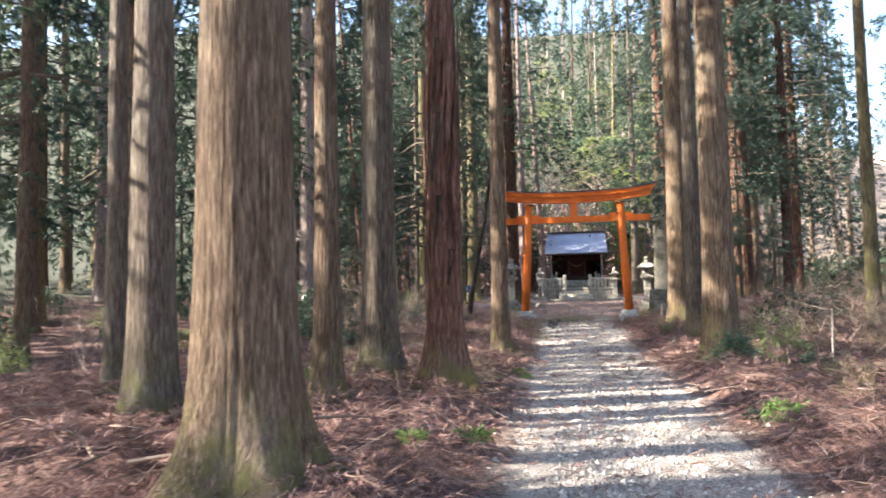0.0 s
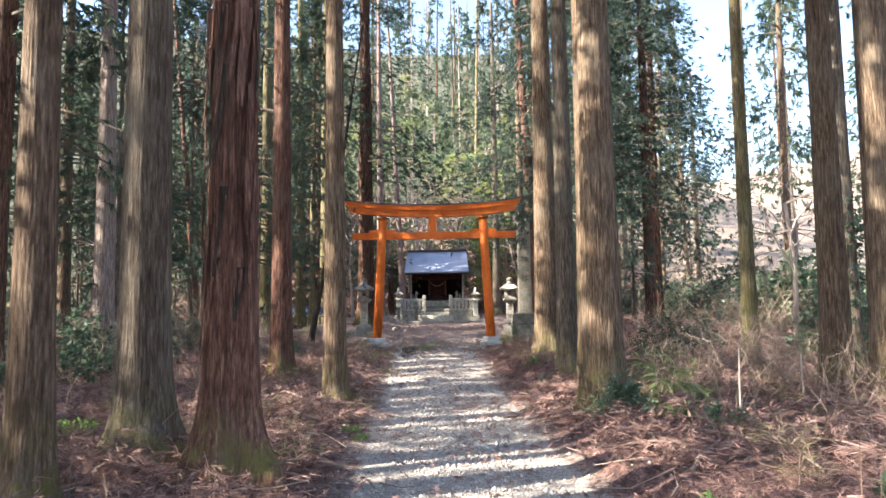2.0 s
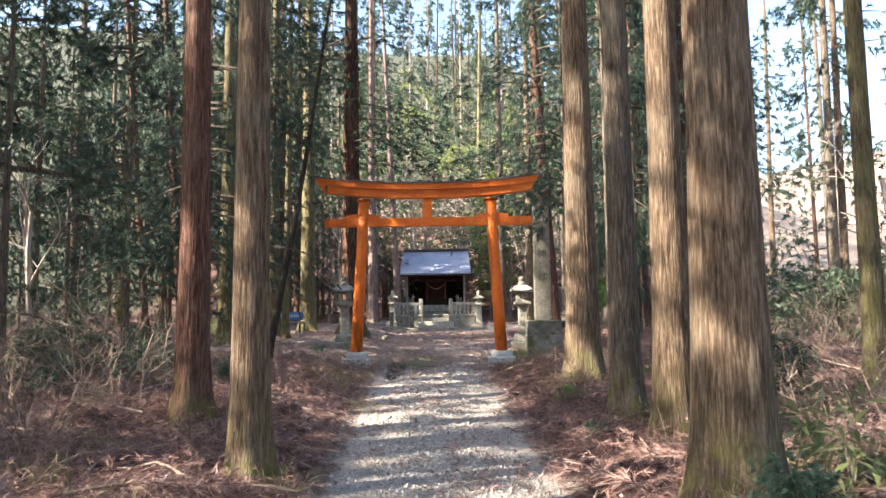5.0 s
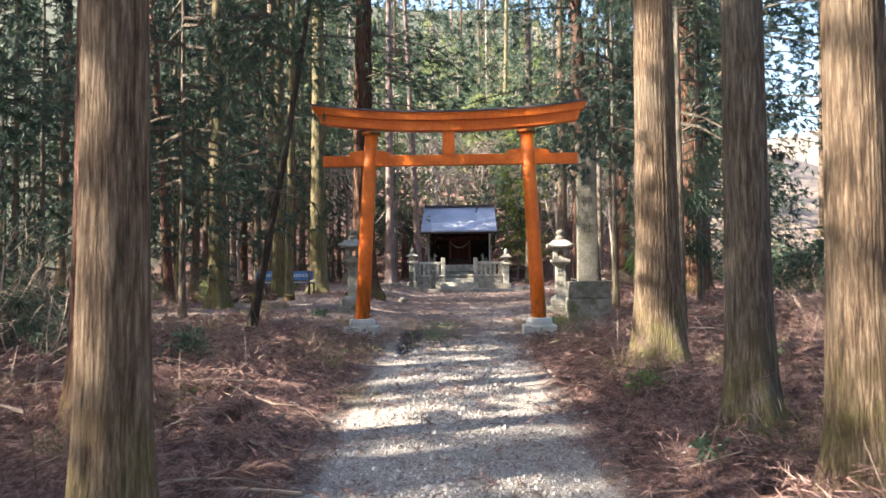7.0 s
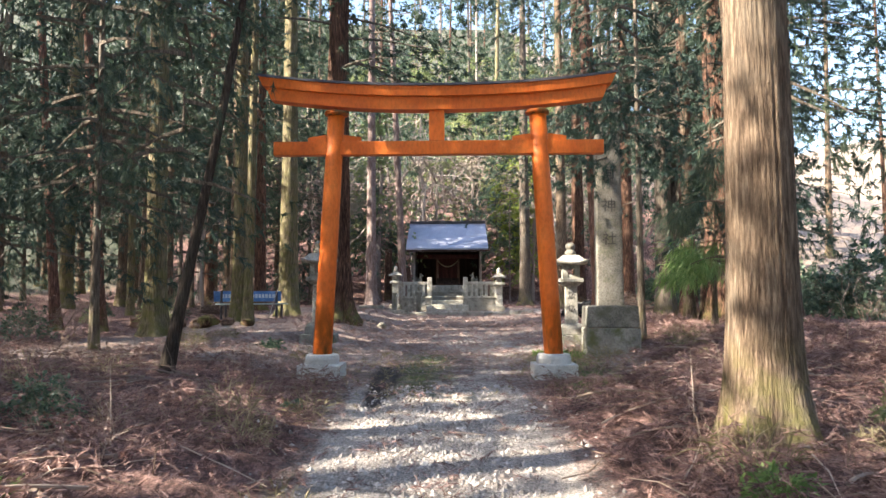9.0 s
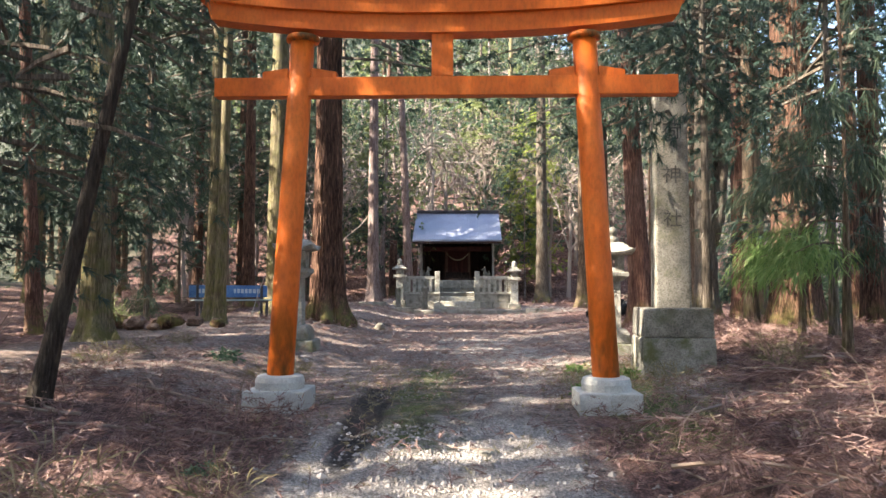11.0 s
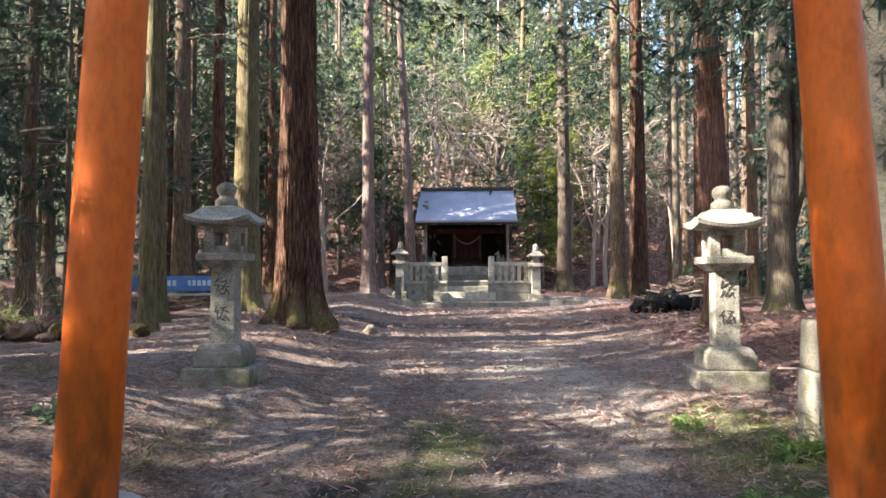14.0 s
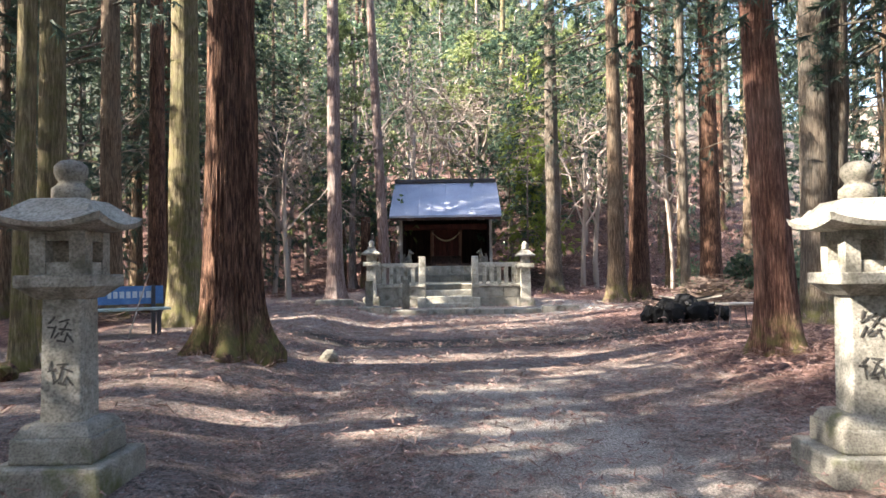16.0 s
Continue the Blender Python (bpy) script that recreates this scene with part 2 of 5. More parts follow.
INK = grainy("carved_dark_lettering", (0.05, 0.048, 0.045), (0.075, 0.07, 0.065), (0.1, 0.1, 0.09), 10, fine=60, rough=0.95)


def ground_material():
    """Gravel, bare earth, cedar litter, moss and sunny grass, blended by the sheet's own masks."""
    m, nt, b = nodes("forest_ground", 0.95)

    def mask(layer, sharp=0.12, scale=3.0):
        a = nt.nodes.new("ShaderNodeAttribute")
        a.attribute_name = layer
        n = calc(nt, "MULTIPLY_ADD", tex(nt, scale, 7, (1, 1, 0.2), 0.7), 0.9)
        n.node.inputs[2].default_value = -0.45
        n = calc(nt, "ADD", n, a.outputs["Fac"])
        n.node.use_clamp = False
        return ramp(nt, n, [(0.5 - sharp, (0, 0, 0)), (0.5 + sharp, (1, 1, 1))])

    grit = tex(nt, 55, 7, (1, 1, 1), 0.8)
    mid = tex(nt, 9, 6, (1, 1, 1), 0.65)
    wide = tex(nt, 0.9, 4)
    streak = tex(nt, 14, 6, (1, 0.45, 1), 0.75)
    earth = ramp(nt, mid, [(0.3, (0.085, 0.06, 0.05)), (0.5, (0.20, 0.152, 0.13)), (0.72, (0.37, 0.30, 0.265))])
    earth = mix(nt, ramp(nt, wide, [(0.45, (0, 0, 0)), (0.65, (0.8, 0.8, 0.8))]), earth, ramp(nt, mid, [(0.35, (0.18, 0.145, 0.128)), (0.65, (0.43, 0.38, 0.355))]))
    # litter tones; darkest stop paints shadowed gaps, palest the pink highlights
    litter = ramp(nt, streak, [(0.32, (0.035, 0.02, 0.018)), (0.47, (0.12, 0.068, 0.058)), (0.57, (0.24, 0.14, 0.12)), (0.72, (0.43, 0.29, 0.25))])
    gravel = ramp(nt, grit, [(0.28, (0.17, 0.148, 0.13)), (0.45, (0.35, 0.312, 0.28)), (0.62, (0.49, 0.445, 0.405)), (0.8, (0.64, 0.595, 0.55))])
    gravel = mix(nt, ramp(nt, tex(nt, 2.5, 6, (1, 1, 1), 0.7), [(0.52, (0, 0, 0)), (0.72, (0.8, 0.8, 0.8))]), gravel, ramp(nt, mid, [(0.3, (0.1, 0.075, 0.06)), (0.7, (0.26, 0.21, 0.18))]))
    moss = ramp(nt, grit, [(0.3, (0.05, 0.065, 0.018)), (0.6, (0.12, 0.14, 0.045)), (0.8, (0.24, 0.23, 0.10))])
    field = ramp(nt, mid, [(0.3, (0.17, 0.13, 0.10)), (0.7, (0.29, 0.23, 0.19))])
    brush = ramp(nt, tex(nt, 2.2, 7, (1, 1, 1), 0.75), [(0.32, (0.025, 0.034, 0.022)), (0.5, (0.055, 0.062, 0.04)), (0.7, (0.12, 0.105, 0.078))])
    bits = tex(nt, 30, 3, (1, 1, 1), 0.5, "ShaderNodeTexNoise")
    earth = mix(nt, ramp(nt, bits, [(0.56, (0, 0, 0)), (0.63, (0.75, 0.75, 0.75))]), earth, (0.32, 0.19, 0.155))
    earth = mix(nt, ramp(nt, grit, [(0.60, (0, 0, 0)), (0.70, (0.7, 0.7, 0.7))]), earth, (0.58, 0.54, 0.515))
    earth = mix(nt, ramp(nt, bits, [(0.36, (0.8, 0.8, 0.8)), (0.43, (0, 0, 0))]), earth, (0.055, 0.042, 0.036))
    col = mix(nt, mask("litter"), earth, litter)
    col = mix(nt, mask("gravel", 0.10, 2.2), col, gravel)
    col = mix(nt, mask("moss", 0.10, 3.5), col, moss)
    # blends in a near-black brown where the mask is strong
    col = mix(nt, mask("dark_ground", 0.15, 3.0), col, ramp(nt, mid, [(0.3, (0.022, 0.018, 0.017)), (0.7, (0.085, 0.07, 0.065))]))
    col = mix(nt, mask("brush", 0.2, 0.6), col, brush)
    col = mix(nt, mask("field", 0.2, 1.0), col, field)
    grain = ramp(nt, grit, [(0.40, (0.45, 0.45, 0.45)), (0.5, (1.0, 1.0, 1.0)), (0.60, (1.6, 1.55, 1.5))])
    col = mix(nt, 0.9, col, grain, "MULTIPLY")
    nt.links.new(col, b.inputs["Base Color"])
    bump(nt, b, calc(nt, "ADD", calc(nt, "MULTIPLY", grit, 0.5), calc(nt, "MULTIPLY", streak, 0.5)), 1.0, 0.06)
    return m


GROUND = ground_material()

# ---- mesh helpers ----


def empty(name, x, y, z, rz=0.0):
    o = new(name)
    o.matrix_basis = pose(x, y, z, 0, 0, rz)
    return o


def raw(name, verts, faces, material, parent=None, label="", smooth=False):
    """One mesh object from vertices and faces, under parent."""
    me = bpy.data.meshes.new(name)
    v = np.asarray(verts, dtype=np.float32)
    if isinstance(faces, np.ndarray):
        n, k = faces.shape
        me.vertices.add(len(v))
        me.vertices.foreach_set("co", v.ravel())
        me.loops.add(n * k)
        me.loops.foreach_set("vertex_index", faces.ravel().astype(np.int32))
        me.polygons.add(n)
        me.polygons.foreach_set("loop_start", np.arange(0, n * k, k, dtype=np.int32))
        me.update(calc_edges=True)
    else:
        me.from_pydata(v.tolist(), [], faces)
    me.polygons.foreach_set("use_smooth", [smooth] * len(me.polygons))
    me.materials.append(material)
    ob = new(name, me)
    ob.parent = parent
    if label:
        ob["label"] = label
    return ob


def part(name, bm, material, parent=None, label="", smooth=False):
    me = bpy.data.meshes.new(name)
    bm.normal_update()
    bm.to_mesh(me)
    bm.free()
    me.polygons.foreach_set("use_smooth", [smooth] * len(me.polygons))
    me.materials.append(material)
    ob = new(name, me)
    ob.parent = parent
    if label:
        ob["label"] = label
    return ob


def slab(bm, x0, x1, y0, y1, z0, z1, bevel=0.0, top=1.0, m=None):
    """A bevelled block; top scales its upper face."""
    cx, cy = (x0 + x1) / 2, (y0 + y1) / 2
    vs = []
    for z, s in ((z0, 1.0), (z1, top)):
        for x, y in ((x0, y0), (x1, y0), (x1, y1), (x0, y1)):
            vs.append(bm.verts.new((cx + (x - cx) * s, cy + (y - cy) * s, z)))
    fs = [bm.faces.new([vs[i] for i in f]) for f in ((3, 2, 1, 0), (4, 5, 6, 7), (0, 1, 5, 4), (1, 2, 6, 5), (2, 3, 7, 6), (3, 0, 4, 7))]
    if m is not None:
        bmesh.ops.transform(bm, matrix=m, verts=vs)
    if bevel:
        edges = list({e for f in fs for e in f.edges})
        bmesh.ops.bevel(bm, geom=edges, offset=bevel, segments=2, profile=0.6, affect="EDGES")


def block(name, x0, x1, y0, y1, z0, z1, material, parent=None, bevel=0.01, top=1.0, label="", m=None):
    bm = bmesh.new()
    slab(bm, x0, x1, y0, y1, z0, z1, bevel, top, m)
    return part(name, bm, material, parent, label)


def tube(points, radii, sides=8, cap=True):
    """Vertices and faces of a tube along points."""
    pts = [Vector(p) for p in points]
    vs, fs = [], []
    for i, p in enumerate(pts):
        d = (pts[min(i + 1, len(pts) - 1)] - pts[max(i - 1, 0)]).normalized()
        a = d.orthogonal().normalized() if abs(d.z) < 0.95 else Vector((1, 0, 0))
        a = (a - d * a.dot(d)).normalized()
        b = d.cross(a)
        for k in range(sides):
            t = 2 * math.pi * k / sides
            vs.append(tuple(p + (a * math.cos(t) + b * math.sin(t)) * radii[i]))
    for i in range(len(pts) - 1):
        for k in range(sides):
            k2 = (k + 1) % sides
            fs.append((i * sides + k, i * sides + k2, (i + 1) * sides + k2, (i + 1) * sides + k))
    if cap:
        fs.append(tuple(range(sides - 1, -1, -1)))
        fs.append(tuple((len(pts) - 1) * sides + k for k in range(sides)))
    return vs, fs


def lathe(name, profile, sides, material, parent=None, label="", smooth=False, turn=0.0):
    """A turned or polygonal solid from (radius, height) pairs."""
    pts = [(0, 0, z) for r, z in profile]
    vs, fs = [], []
    for r, z in profile:
        for k in range(sides):
            t = 2 * math.pi * k / sides + radians(turn)
            vs.append((r * math.cos(t), r * math.sin(t), z))
    n = len(profile)
    for i in range(n - 1):
        for k in range(sides):
            k2 = (k + 1) % sides
            fs.append((i * sides + k, i * sides + k2, (i + 1) * sides + k2, (i + 1) * sides + k))
    fs.append(tuple(range(sides - 1, -1, -1)))
    fs.append(tuple((n - 1) * sides + k for k in range(sides)))
    return raw(name, vs, fs, material, parent, label, smooth)


def fronds(rng, pos, out, count, length, width, spread=0.7, droop=0.35, needle=False):
    """Leaf blades: for each position a fan of narrow four-cornered blades. Returns vertices and quads."""
    n = len(pos)
    axis_dir = out + rng.normal(0, spread * 0.8, (n, 3))
    axis_dir[:, 2] -= droop
    axis_dir /= np.linalg.norm(axis_dir, axis=1, keepdims=True) + 1e-9
    p = np.repeat(pos, count, axis=0) + np.repeat(axis_dir, count, axis=0) * rng.uniform(0, 1.1, (n * count, 1)) * length
    d = np.repeat(axis_dir, count, axis=0) + rng.normal(0, spread, (n * count, 3))
    d[:, 2] -= 0.3 * droop
    d /= np.linalg.norm(d, axis=1, keepdims=True) + 1e-9
    side = np.cross(d, rng.normal(0, 1, (n * count, 3)))
    side /= np.linalg.norm(side, axis=1, keepdims=True) + 1e-9
    L = length * rng.uniform(0.6, 1.3, (n * count, 1))
    W = width * rng.uniform(0.6, 1.3, (n * count, 1))
    tip = p + d * L
    tip[:, 2] -= 0.18 * L[:, 0]
    if needle:
        v = np.stack([p + side * W / 2, tip, p - side * W / 2], axis=1).reshape(-1, 3)
        return v, np.arange(n * count * 3).reshape(-1, 3)
    midp = p + d * L * 0.5
    v = np.stack([p, midp + side * W / 2, tip, midp - side * W / 2], axis=1).reshape(-1, 3)
    f = np.arange(n * count * 4).reshape(-1, 4)
    return v, f


# ---- ground ----


def smooth01(v, a, b):
    t = np.clip((v - a) / (b - a), 0, 1)
    return t * t * (3 - 2 * t)


def path_x(y):
    return 0.595 - 0.042 * y


def height(x, y):
    """Height of the ground sheet."""
    x, y = np.asarray(x, float), np.asarray(y, float)
    z = 0.05 + 0.020 * np.clip(y, -60, 14) + 0.045 * np.clip(y - 14, 0, 8) + 0.0135 * np.clip(y - 22, 0, 26)
    d = x - path_x(np.clip(y, -60, 22))
    woods = 1 - smooth01(y, 18.2, 20.8)
    z = z + woods * 0.20 * smooth01(np.abs(d), 0.9, 1.9)
    z = z + (1 - woods) * (0.34 * smooth01(x, 1.0, 4.2) * (1 - 0.5 * smooth01(y, 28, 36)) + 0.26 * smooth01(-x, 1.8, 3.3))
    z = z + 0.46 * np.clip(y - 49.5, 0, 200) * (1 - 0.55 * smooth01(x, 12, 60))
    z = z + 0.10 * np.clip(-x - 12, 0, 120) - 0.05 * np.clip(x - 10, 0, 16) + 0.20 * np.clip(x - 70, 0, 120)
    rough = 0.07 + 0.93 * smooth01(np.abs(d), 0.8, 1.6) * (woods + (1 - woods) * 0.35 * smooth01(np.abs(x + 0.4), 3.5, 7))
    z = z + rough * (0.06 * np.sin(2.1 * x + 1.3 * y) * np.sin(1.7 * y - 0.8 * x) + 0.05 * np.sin(5.3 * x - 2.2 * y + 1 + np.sin(1.3 * y)) * np.sin(4.1 * y + 1.9 * x) + 0.03 * np.sin(11 * x + 3 * y + 2 * np.sin(2 * x)) * np.sin(9.3 * y - 4 * x))
    z = z - 0.06 * np.exp(-((x + 0.95 + 0.03 * (y - 21)) / 0.11) ** 2) * smooth01(y, 18.5, 20) * (1 - smooth01(y, 22.8, 23.6))
    z = z + 0.10 * smooth01(y, 33.5, 38) + 0.12 * np.exp(-((x + 3.0) ** 2 + (y - 30.2) ** 2) / 6.0)
    z = z + 0.13 * smooth01(y, 39.1, 39.25) * (1 - smooth01(np.abs(x + 0.4), 2.8, 4.4))
    for cx, cy, level in ((-2.56, 25.5, 0.885), (2.06, 25.7, 0.84)):
        w = 1 - smooth01(np.hypot(x - cx, y - cy), 0.5, 1.1)
        z = z * (1 - w) + level * w
    return z


def gz(x, y):
    return float(height(x, y))


def axis(lo, hi, step, far_lo, far_hi):
    mid = list(np.arange(lo, hi, step))
    s, v, up = step, hi, []
    while v < far_hi:
        up.append(v)
        s *= 1.25
        v += s
    s, v, dn = step, lo - step, []
    while v > far_lo:
        dn.append(v)
        s *= 1.25
        v -= s
    return np.array([far_lo] + dn[::-1] + mid + up + [far_hi])


gx, gy = axis(-8, 8, 0.11, -900, 900), axis(1, 42, 0.11, -700, 1200)
GX, GY = np.meshgrid(gx, gy)
GZ = height(GX, GY)
nx, ny = len(gx), len(gy)
idx = np.arange(nx * ny).reshape(ny, nx)
quads = np.stack([idx[:-1, :-1], idx[:-1, 1:], idx[1:, 1:], idx[1:, :-1]], axis=-1).reshape(-1, 4)
ground = raw("ground", np.stack([GX, GY, GZ], -1).reshape(-1, 3), quads, GROUND, None, "", True)
tagged(ground, "forest floor with grey gravel path, dark earth and red-brown cedar litter", "ground", "", "structure")
D = np.abs(GX - path_x(GY))
wood = 1 - smooth01(GY, 20.0, 22.0)
layers = {
    "gravel": wood * (1 - smooth01(D, 0.72, 1.2)) + (1 - wood) * (0.40 * np.exp(-((GX - 0.4 + 0.3 * np.sin(GY * 0.7)) / 1.0) ** 2) * (1 - smooth01(GY, 26, 33)) + (0.08 + 0.22 * smooth01(GY, 24, 26.5)) * (1 - smooth01(np.abs(GX + 0.4), 2.6, 4.4)) * (1 - smooth01(GY, 31.5, 34.5)) + 0.55 * smooth01(GY, 37.5, 38.6) * (1 - smooth01(GY, 41, 42)) * (1 - smooth01(np.abs(GX - 0.8), 3.0, 5.0))),
    "litter": wood * smooth01(D, 0.9, 1.35) + (1 - wood) * (0.34 + 0.6 * np.maximum(smooth01(GX + 0.4, 2.4, 4.0), smooth01(-GX - 0.4, 5.4, 7.2)) + 0.6 * smooth01(GY, 42, 46)),
    "moss": (1 - smooth01(GY, 24.5, 26)) * smooth01(GY, 19.0, 20.5) * (0.6 * np.exp(-((GX - 1.6) / 0.8) ** 2) + 0.55 * np.exp(-((GX + 0.5) / 0.7) ** 2)),
    # darker ground: patch by the gate, band before the terrace, narrow rut
    "dark_ground": 0.42 * np.exp(-((GX + 0.3) / 1.3) ** 2) * smooth01(GY, 19.6, 20.8) * (1 - smooth01(GY, 23.5, 25.5)) + 1.0 * np.exp(-((GY - 33.7 - 0.10 * GX) / 0.85) ** 2) * (1 - smooth01(np.abs(GX - 1.0), 3.0, 5.0)) + 0.55 * np.exp(-((GX + 0.95 + 0.03 * (GY - 21)) / 0.16) ** 2) * smooth01(GY, 18.5, 20) * (1 - smooth01(GY, 22.8, 23.6)),
    "brush": smooth01(GY, 64, 80) + smooth01(-GX, 14, 22),
    "field": smooth01(GX, 11, 18) * 0.9,
}
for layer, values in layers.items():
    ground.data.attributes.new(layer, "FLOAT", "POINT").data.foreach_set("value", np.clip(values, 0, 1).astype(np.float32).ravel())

# ---- trees ----
RNG = np.random.default_rng(7)


def trunk_mesh(r, tall, material, rng, sides=28, rings=34, flare=0.5, lean=(0.0, 0.0), bend=0.0, ridge=0.03, ridge_n=(13, 23), top=0.3, roots=5):
    """A tapered trunk with buttressed roots, bark ridges, a slight bend and a lean."""
    zz = np.concatenate([np.linspace(-0.35, 0.7, rings // 3), np.linspace(0.8, 7.0, rings - rings // 3 - 5), np.linspace(8.2, tall, 5)])
    th = np.linspace(0, 2 * np.pi, sides, endpoint=False)
    T, Z = np.meshgrid(th, zz)
    zc = np.clip(Z, 0, None)
    R = r * (1 - (1 - top) * np.clip(zc / tall, 0, 1))
    p = rng.uniform(0, 6.28, 6)
    lobes = 1 + 0.55 * np.cos(roots * T + p[0]) + 0.35 * np.cos((roots - 2) * T + p[1])
    R = R + r * flare * np.exp(-zc / 0.26) * lobes * 0.65 + r * 0.22 * np.exp(-zc / 0.9)
    R = R * (1 + 0.025 * np.cos(2 * T + p[2] + 0.3 * Z) + 0.02 * np.cos(3 * T + p[3] - 0.5 * Z))
    for k in rng.integers(ridge_n[0], ridge_n[1], 5):
        broken = 0.5 + 0.5 * np.sin(rng.integers(2, 6) * T + rng.uniform(1.5, 4.0) * Z + rng.uniform(0, 6.28))
        R = R + r * ridge * 0.55 * broken * np.cos(k * T + rng.uniform(0, 6.28) + rng.uniform(-0.9, 0.9) * Z + 0.7 * np.sin(Z * rng.uniform(1.0, 3.5)))
    cx = lean[0] * zc + bend * np.sin(zc * 0.45 + p[4]) * zc * 0.1
    cy = lean[1] * zc + bend * np.cos(zc * 0.38 + p[5]) * zc * 0.1
    v = np.stack([cx + R * np.cos(T), cy + R * np.sin(T), Z], -1).reshape(-1, 3)
    n, m = T.shape
    i = np.arange(n * m).reshape(n, m)
    j = np.roll(i, -1, axis=1)
    f = np.stack([i[:-1], j[:-1], j[1:], i[1:]], -1).reshape(-1, 4)
    return v, f


def crown_data(rng, low, high, radius, sprays, blades, length, width, droop, shape=0.8, hollow=0.35, needle=True):
    """Foliage of a conical crown, and its limbs."""
    u = rng.uniform(0, 1, sprays) ** 1.15
    reach = radius * ((1 - u) ** shape) * (0.35 + 0.65 * np.minimum(1, u * 5 + 0.3)) + 0.15
    arms = 30
    arm = rng.integers(0, arms, sprays)
    arm_a = rng.uniform(0, 2 * np.pi, arms)
    arm_u = np.sort(rng.uniform(0, 1, arms))
    tied = rng.uniform(0, 1, sprays) < 0.8
    a = np.where(tied, arm_a[arm] + rng.normal(0, 0.15, sprays), rng.uniform(0, 2 * np.pi, sprays))
    u = np.where(tied, np.clip(arm_u[arm] + rng.normal(0, 0.02, sprays), 0, 0.99), u)
    reach = radius * ((1 - u) ** shape) + 0.15
    q = rng.uniform(hollow, 1, sprays) ** 0.7
    rr = reach * q * rng.uniform(0.75, 1.15, sprays)
    z = low + (high - low) * u - droop * (rr ** 1.4) * 0.35 + rng.normal(0, 0.12, sprays)
    pos = np.stack([rr * np.cos(a), rr * np.sin(a), z], -1)
    out = np.stack([np.cos(a), np.sin(a), np.full(sprays, 0.1)], -1)
    v, f = fronds(rng, pos, out, blades, length, width, 0.8 if needle else 0.6, droop, needle)
    lv, lf = [], []
    for k in range(arms):
        L = radius * ((1 - arm_u[k]) ** shape) * 0.95
        z0 = low + (high - low) * arm_u[k]
        ca, sa = math.cos(arm_a[k]), math.sin(arm_a[k])
        pts = [(ca * L * s, sa * L * s, z0 + 0.25 * s * L * 0.3 - droop * (L * s) ** 1.4 * 0.35) for s in (0, 0.35, 0.7, 1.0)]
        tv, tf = tube(pts, [0.035, 0.025, 0.016, 0.006], 4, False)
        lf += [tuple(i + len(lv) for i in face) for face in tf]
        lv += tv
    return v, f, lv, lf


class Crown:
    """One crown shape: a leaf mesh and a limb mesh, shared by the trees that wear it."""

    def __init__(self, needles, bark, **k):
        v, f, lv, lf = crown_data(np.random.default_rng(k.pop("seed")), **k)
        a = raw("crown", v, f, needles)
        b = raw("branchwork", lv, lf, bark)
        self.leaf, self.limb = a.data, b.data
        bpy.data.objects.remove(a)
        bpy.data.objects.remove(b)

    def wear(self, tree, turn, dz=0.0, scale=1.0, shift=(0, 0), tall=1.0):
        for name, me in (("crown", self.leaf), ("branchwork", self.limb)):
            o = new(name, me)
            o.parent = tree
            o["kind"] = "stuff"
            o.matrix_basis = pose(shift[0], shift[1], dz, 0, 0, turn) @ Matrix.Diagonal((scale, scale, tall, 1))


HIGH = [Crown(NEEDLES if s % 2 else NEEDLES_DARK, BARK_GREY, seed=s, low=7.5, high=19.0, radius=2.5, sprays=360, blades=26, length=0.2, width=0.033, droop=0.5) for s in range(4)]
MID = [Crown(NEEDLES if s % 2 else NEEDLES_DARK, BARK_GREY, seed=20 + s, low=3.6, high=15.0, radius=2.6, sprays=420, blades=25, length=0.15, width=0.027, droop=0.65) for s in range(4)]
LOW = [Crown(NEEDLES if s % 2 else NEEDLES_DARK, BARK_GREY, seed=40 + s, low=0.9, high=8.5, radius=1.9, sprays=520, blades=26, length=0.13, width=0.02, droop=0.65) for s in range(3)]
LEAFY = [Crown((BROADLEAF, LIGHTLEAF, BROADLEAF)[s], BARK_GREY, seed=60 + s, low=1.6, high=9.5, radius=2.7, sprays=620, blades=9, length=0.16, width=0.075, droop=0.15, shape=0.45, hollow=0.2, needle=False) for s in range(3)]

BOUGH = [Crown(NEEDLES_DARK if s else NEEDLES, BARK_GREY, seed=170 + s, low=3.6, high=15.0, radius=2.7, sprays=1000, blades=24, length=0.13, width=0.021, droop=0.7, hollow=0.2) for s in range(2)]

# light crowns for trees that stand deep in the wood
HIGH_FAR = [Crown(NEEDLES if s % 2 else NEEDLES_DARK, BARK_GREY, seed=130 + s, low=7.5, high=19.0, radius=2.5, sprays=240, blades=18, length=0.26, width=0.06, droop=0.45) for s in range(2)]
MID_FAR = [Crown(NEEDLES if s % 2 else NEEDLES_DARK, BARK_GREY, seed=140 + s, low=3.0, high=16.0, radius=2.7, sprays=280, blades=18, length=0.24, width=0.055, droop=0.55) for s in range(2)]
LEAFY_FAR = [Crown((BROADLEAF, LIGHTLEAF)[s], BARK_PALE, seed=150 + s, low=1.6, high=9.5, radius=2.8, sprays=300, blades=8, length=0.22, width=0.12, droop=0.15, shape=0.45, hollow=0.2, needle=False) for s in range(2)]


def deep(x, y):
    return x < -12 or x > 16 or y > 56 or y < 0


placed = []


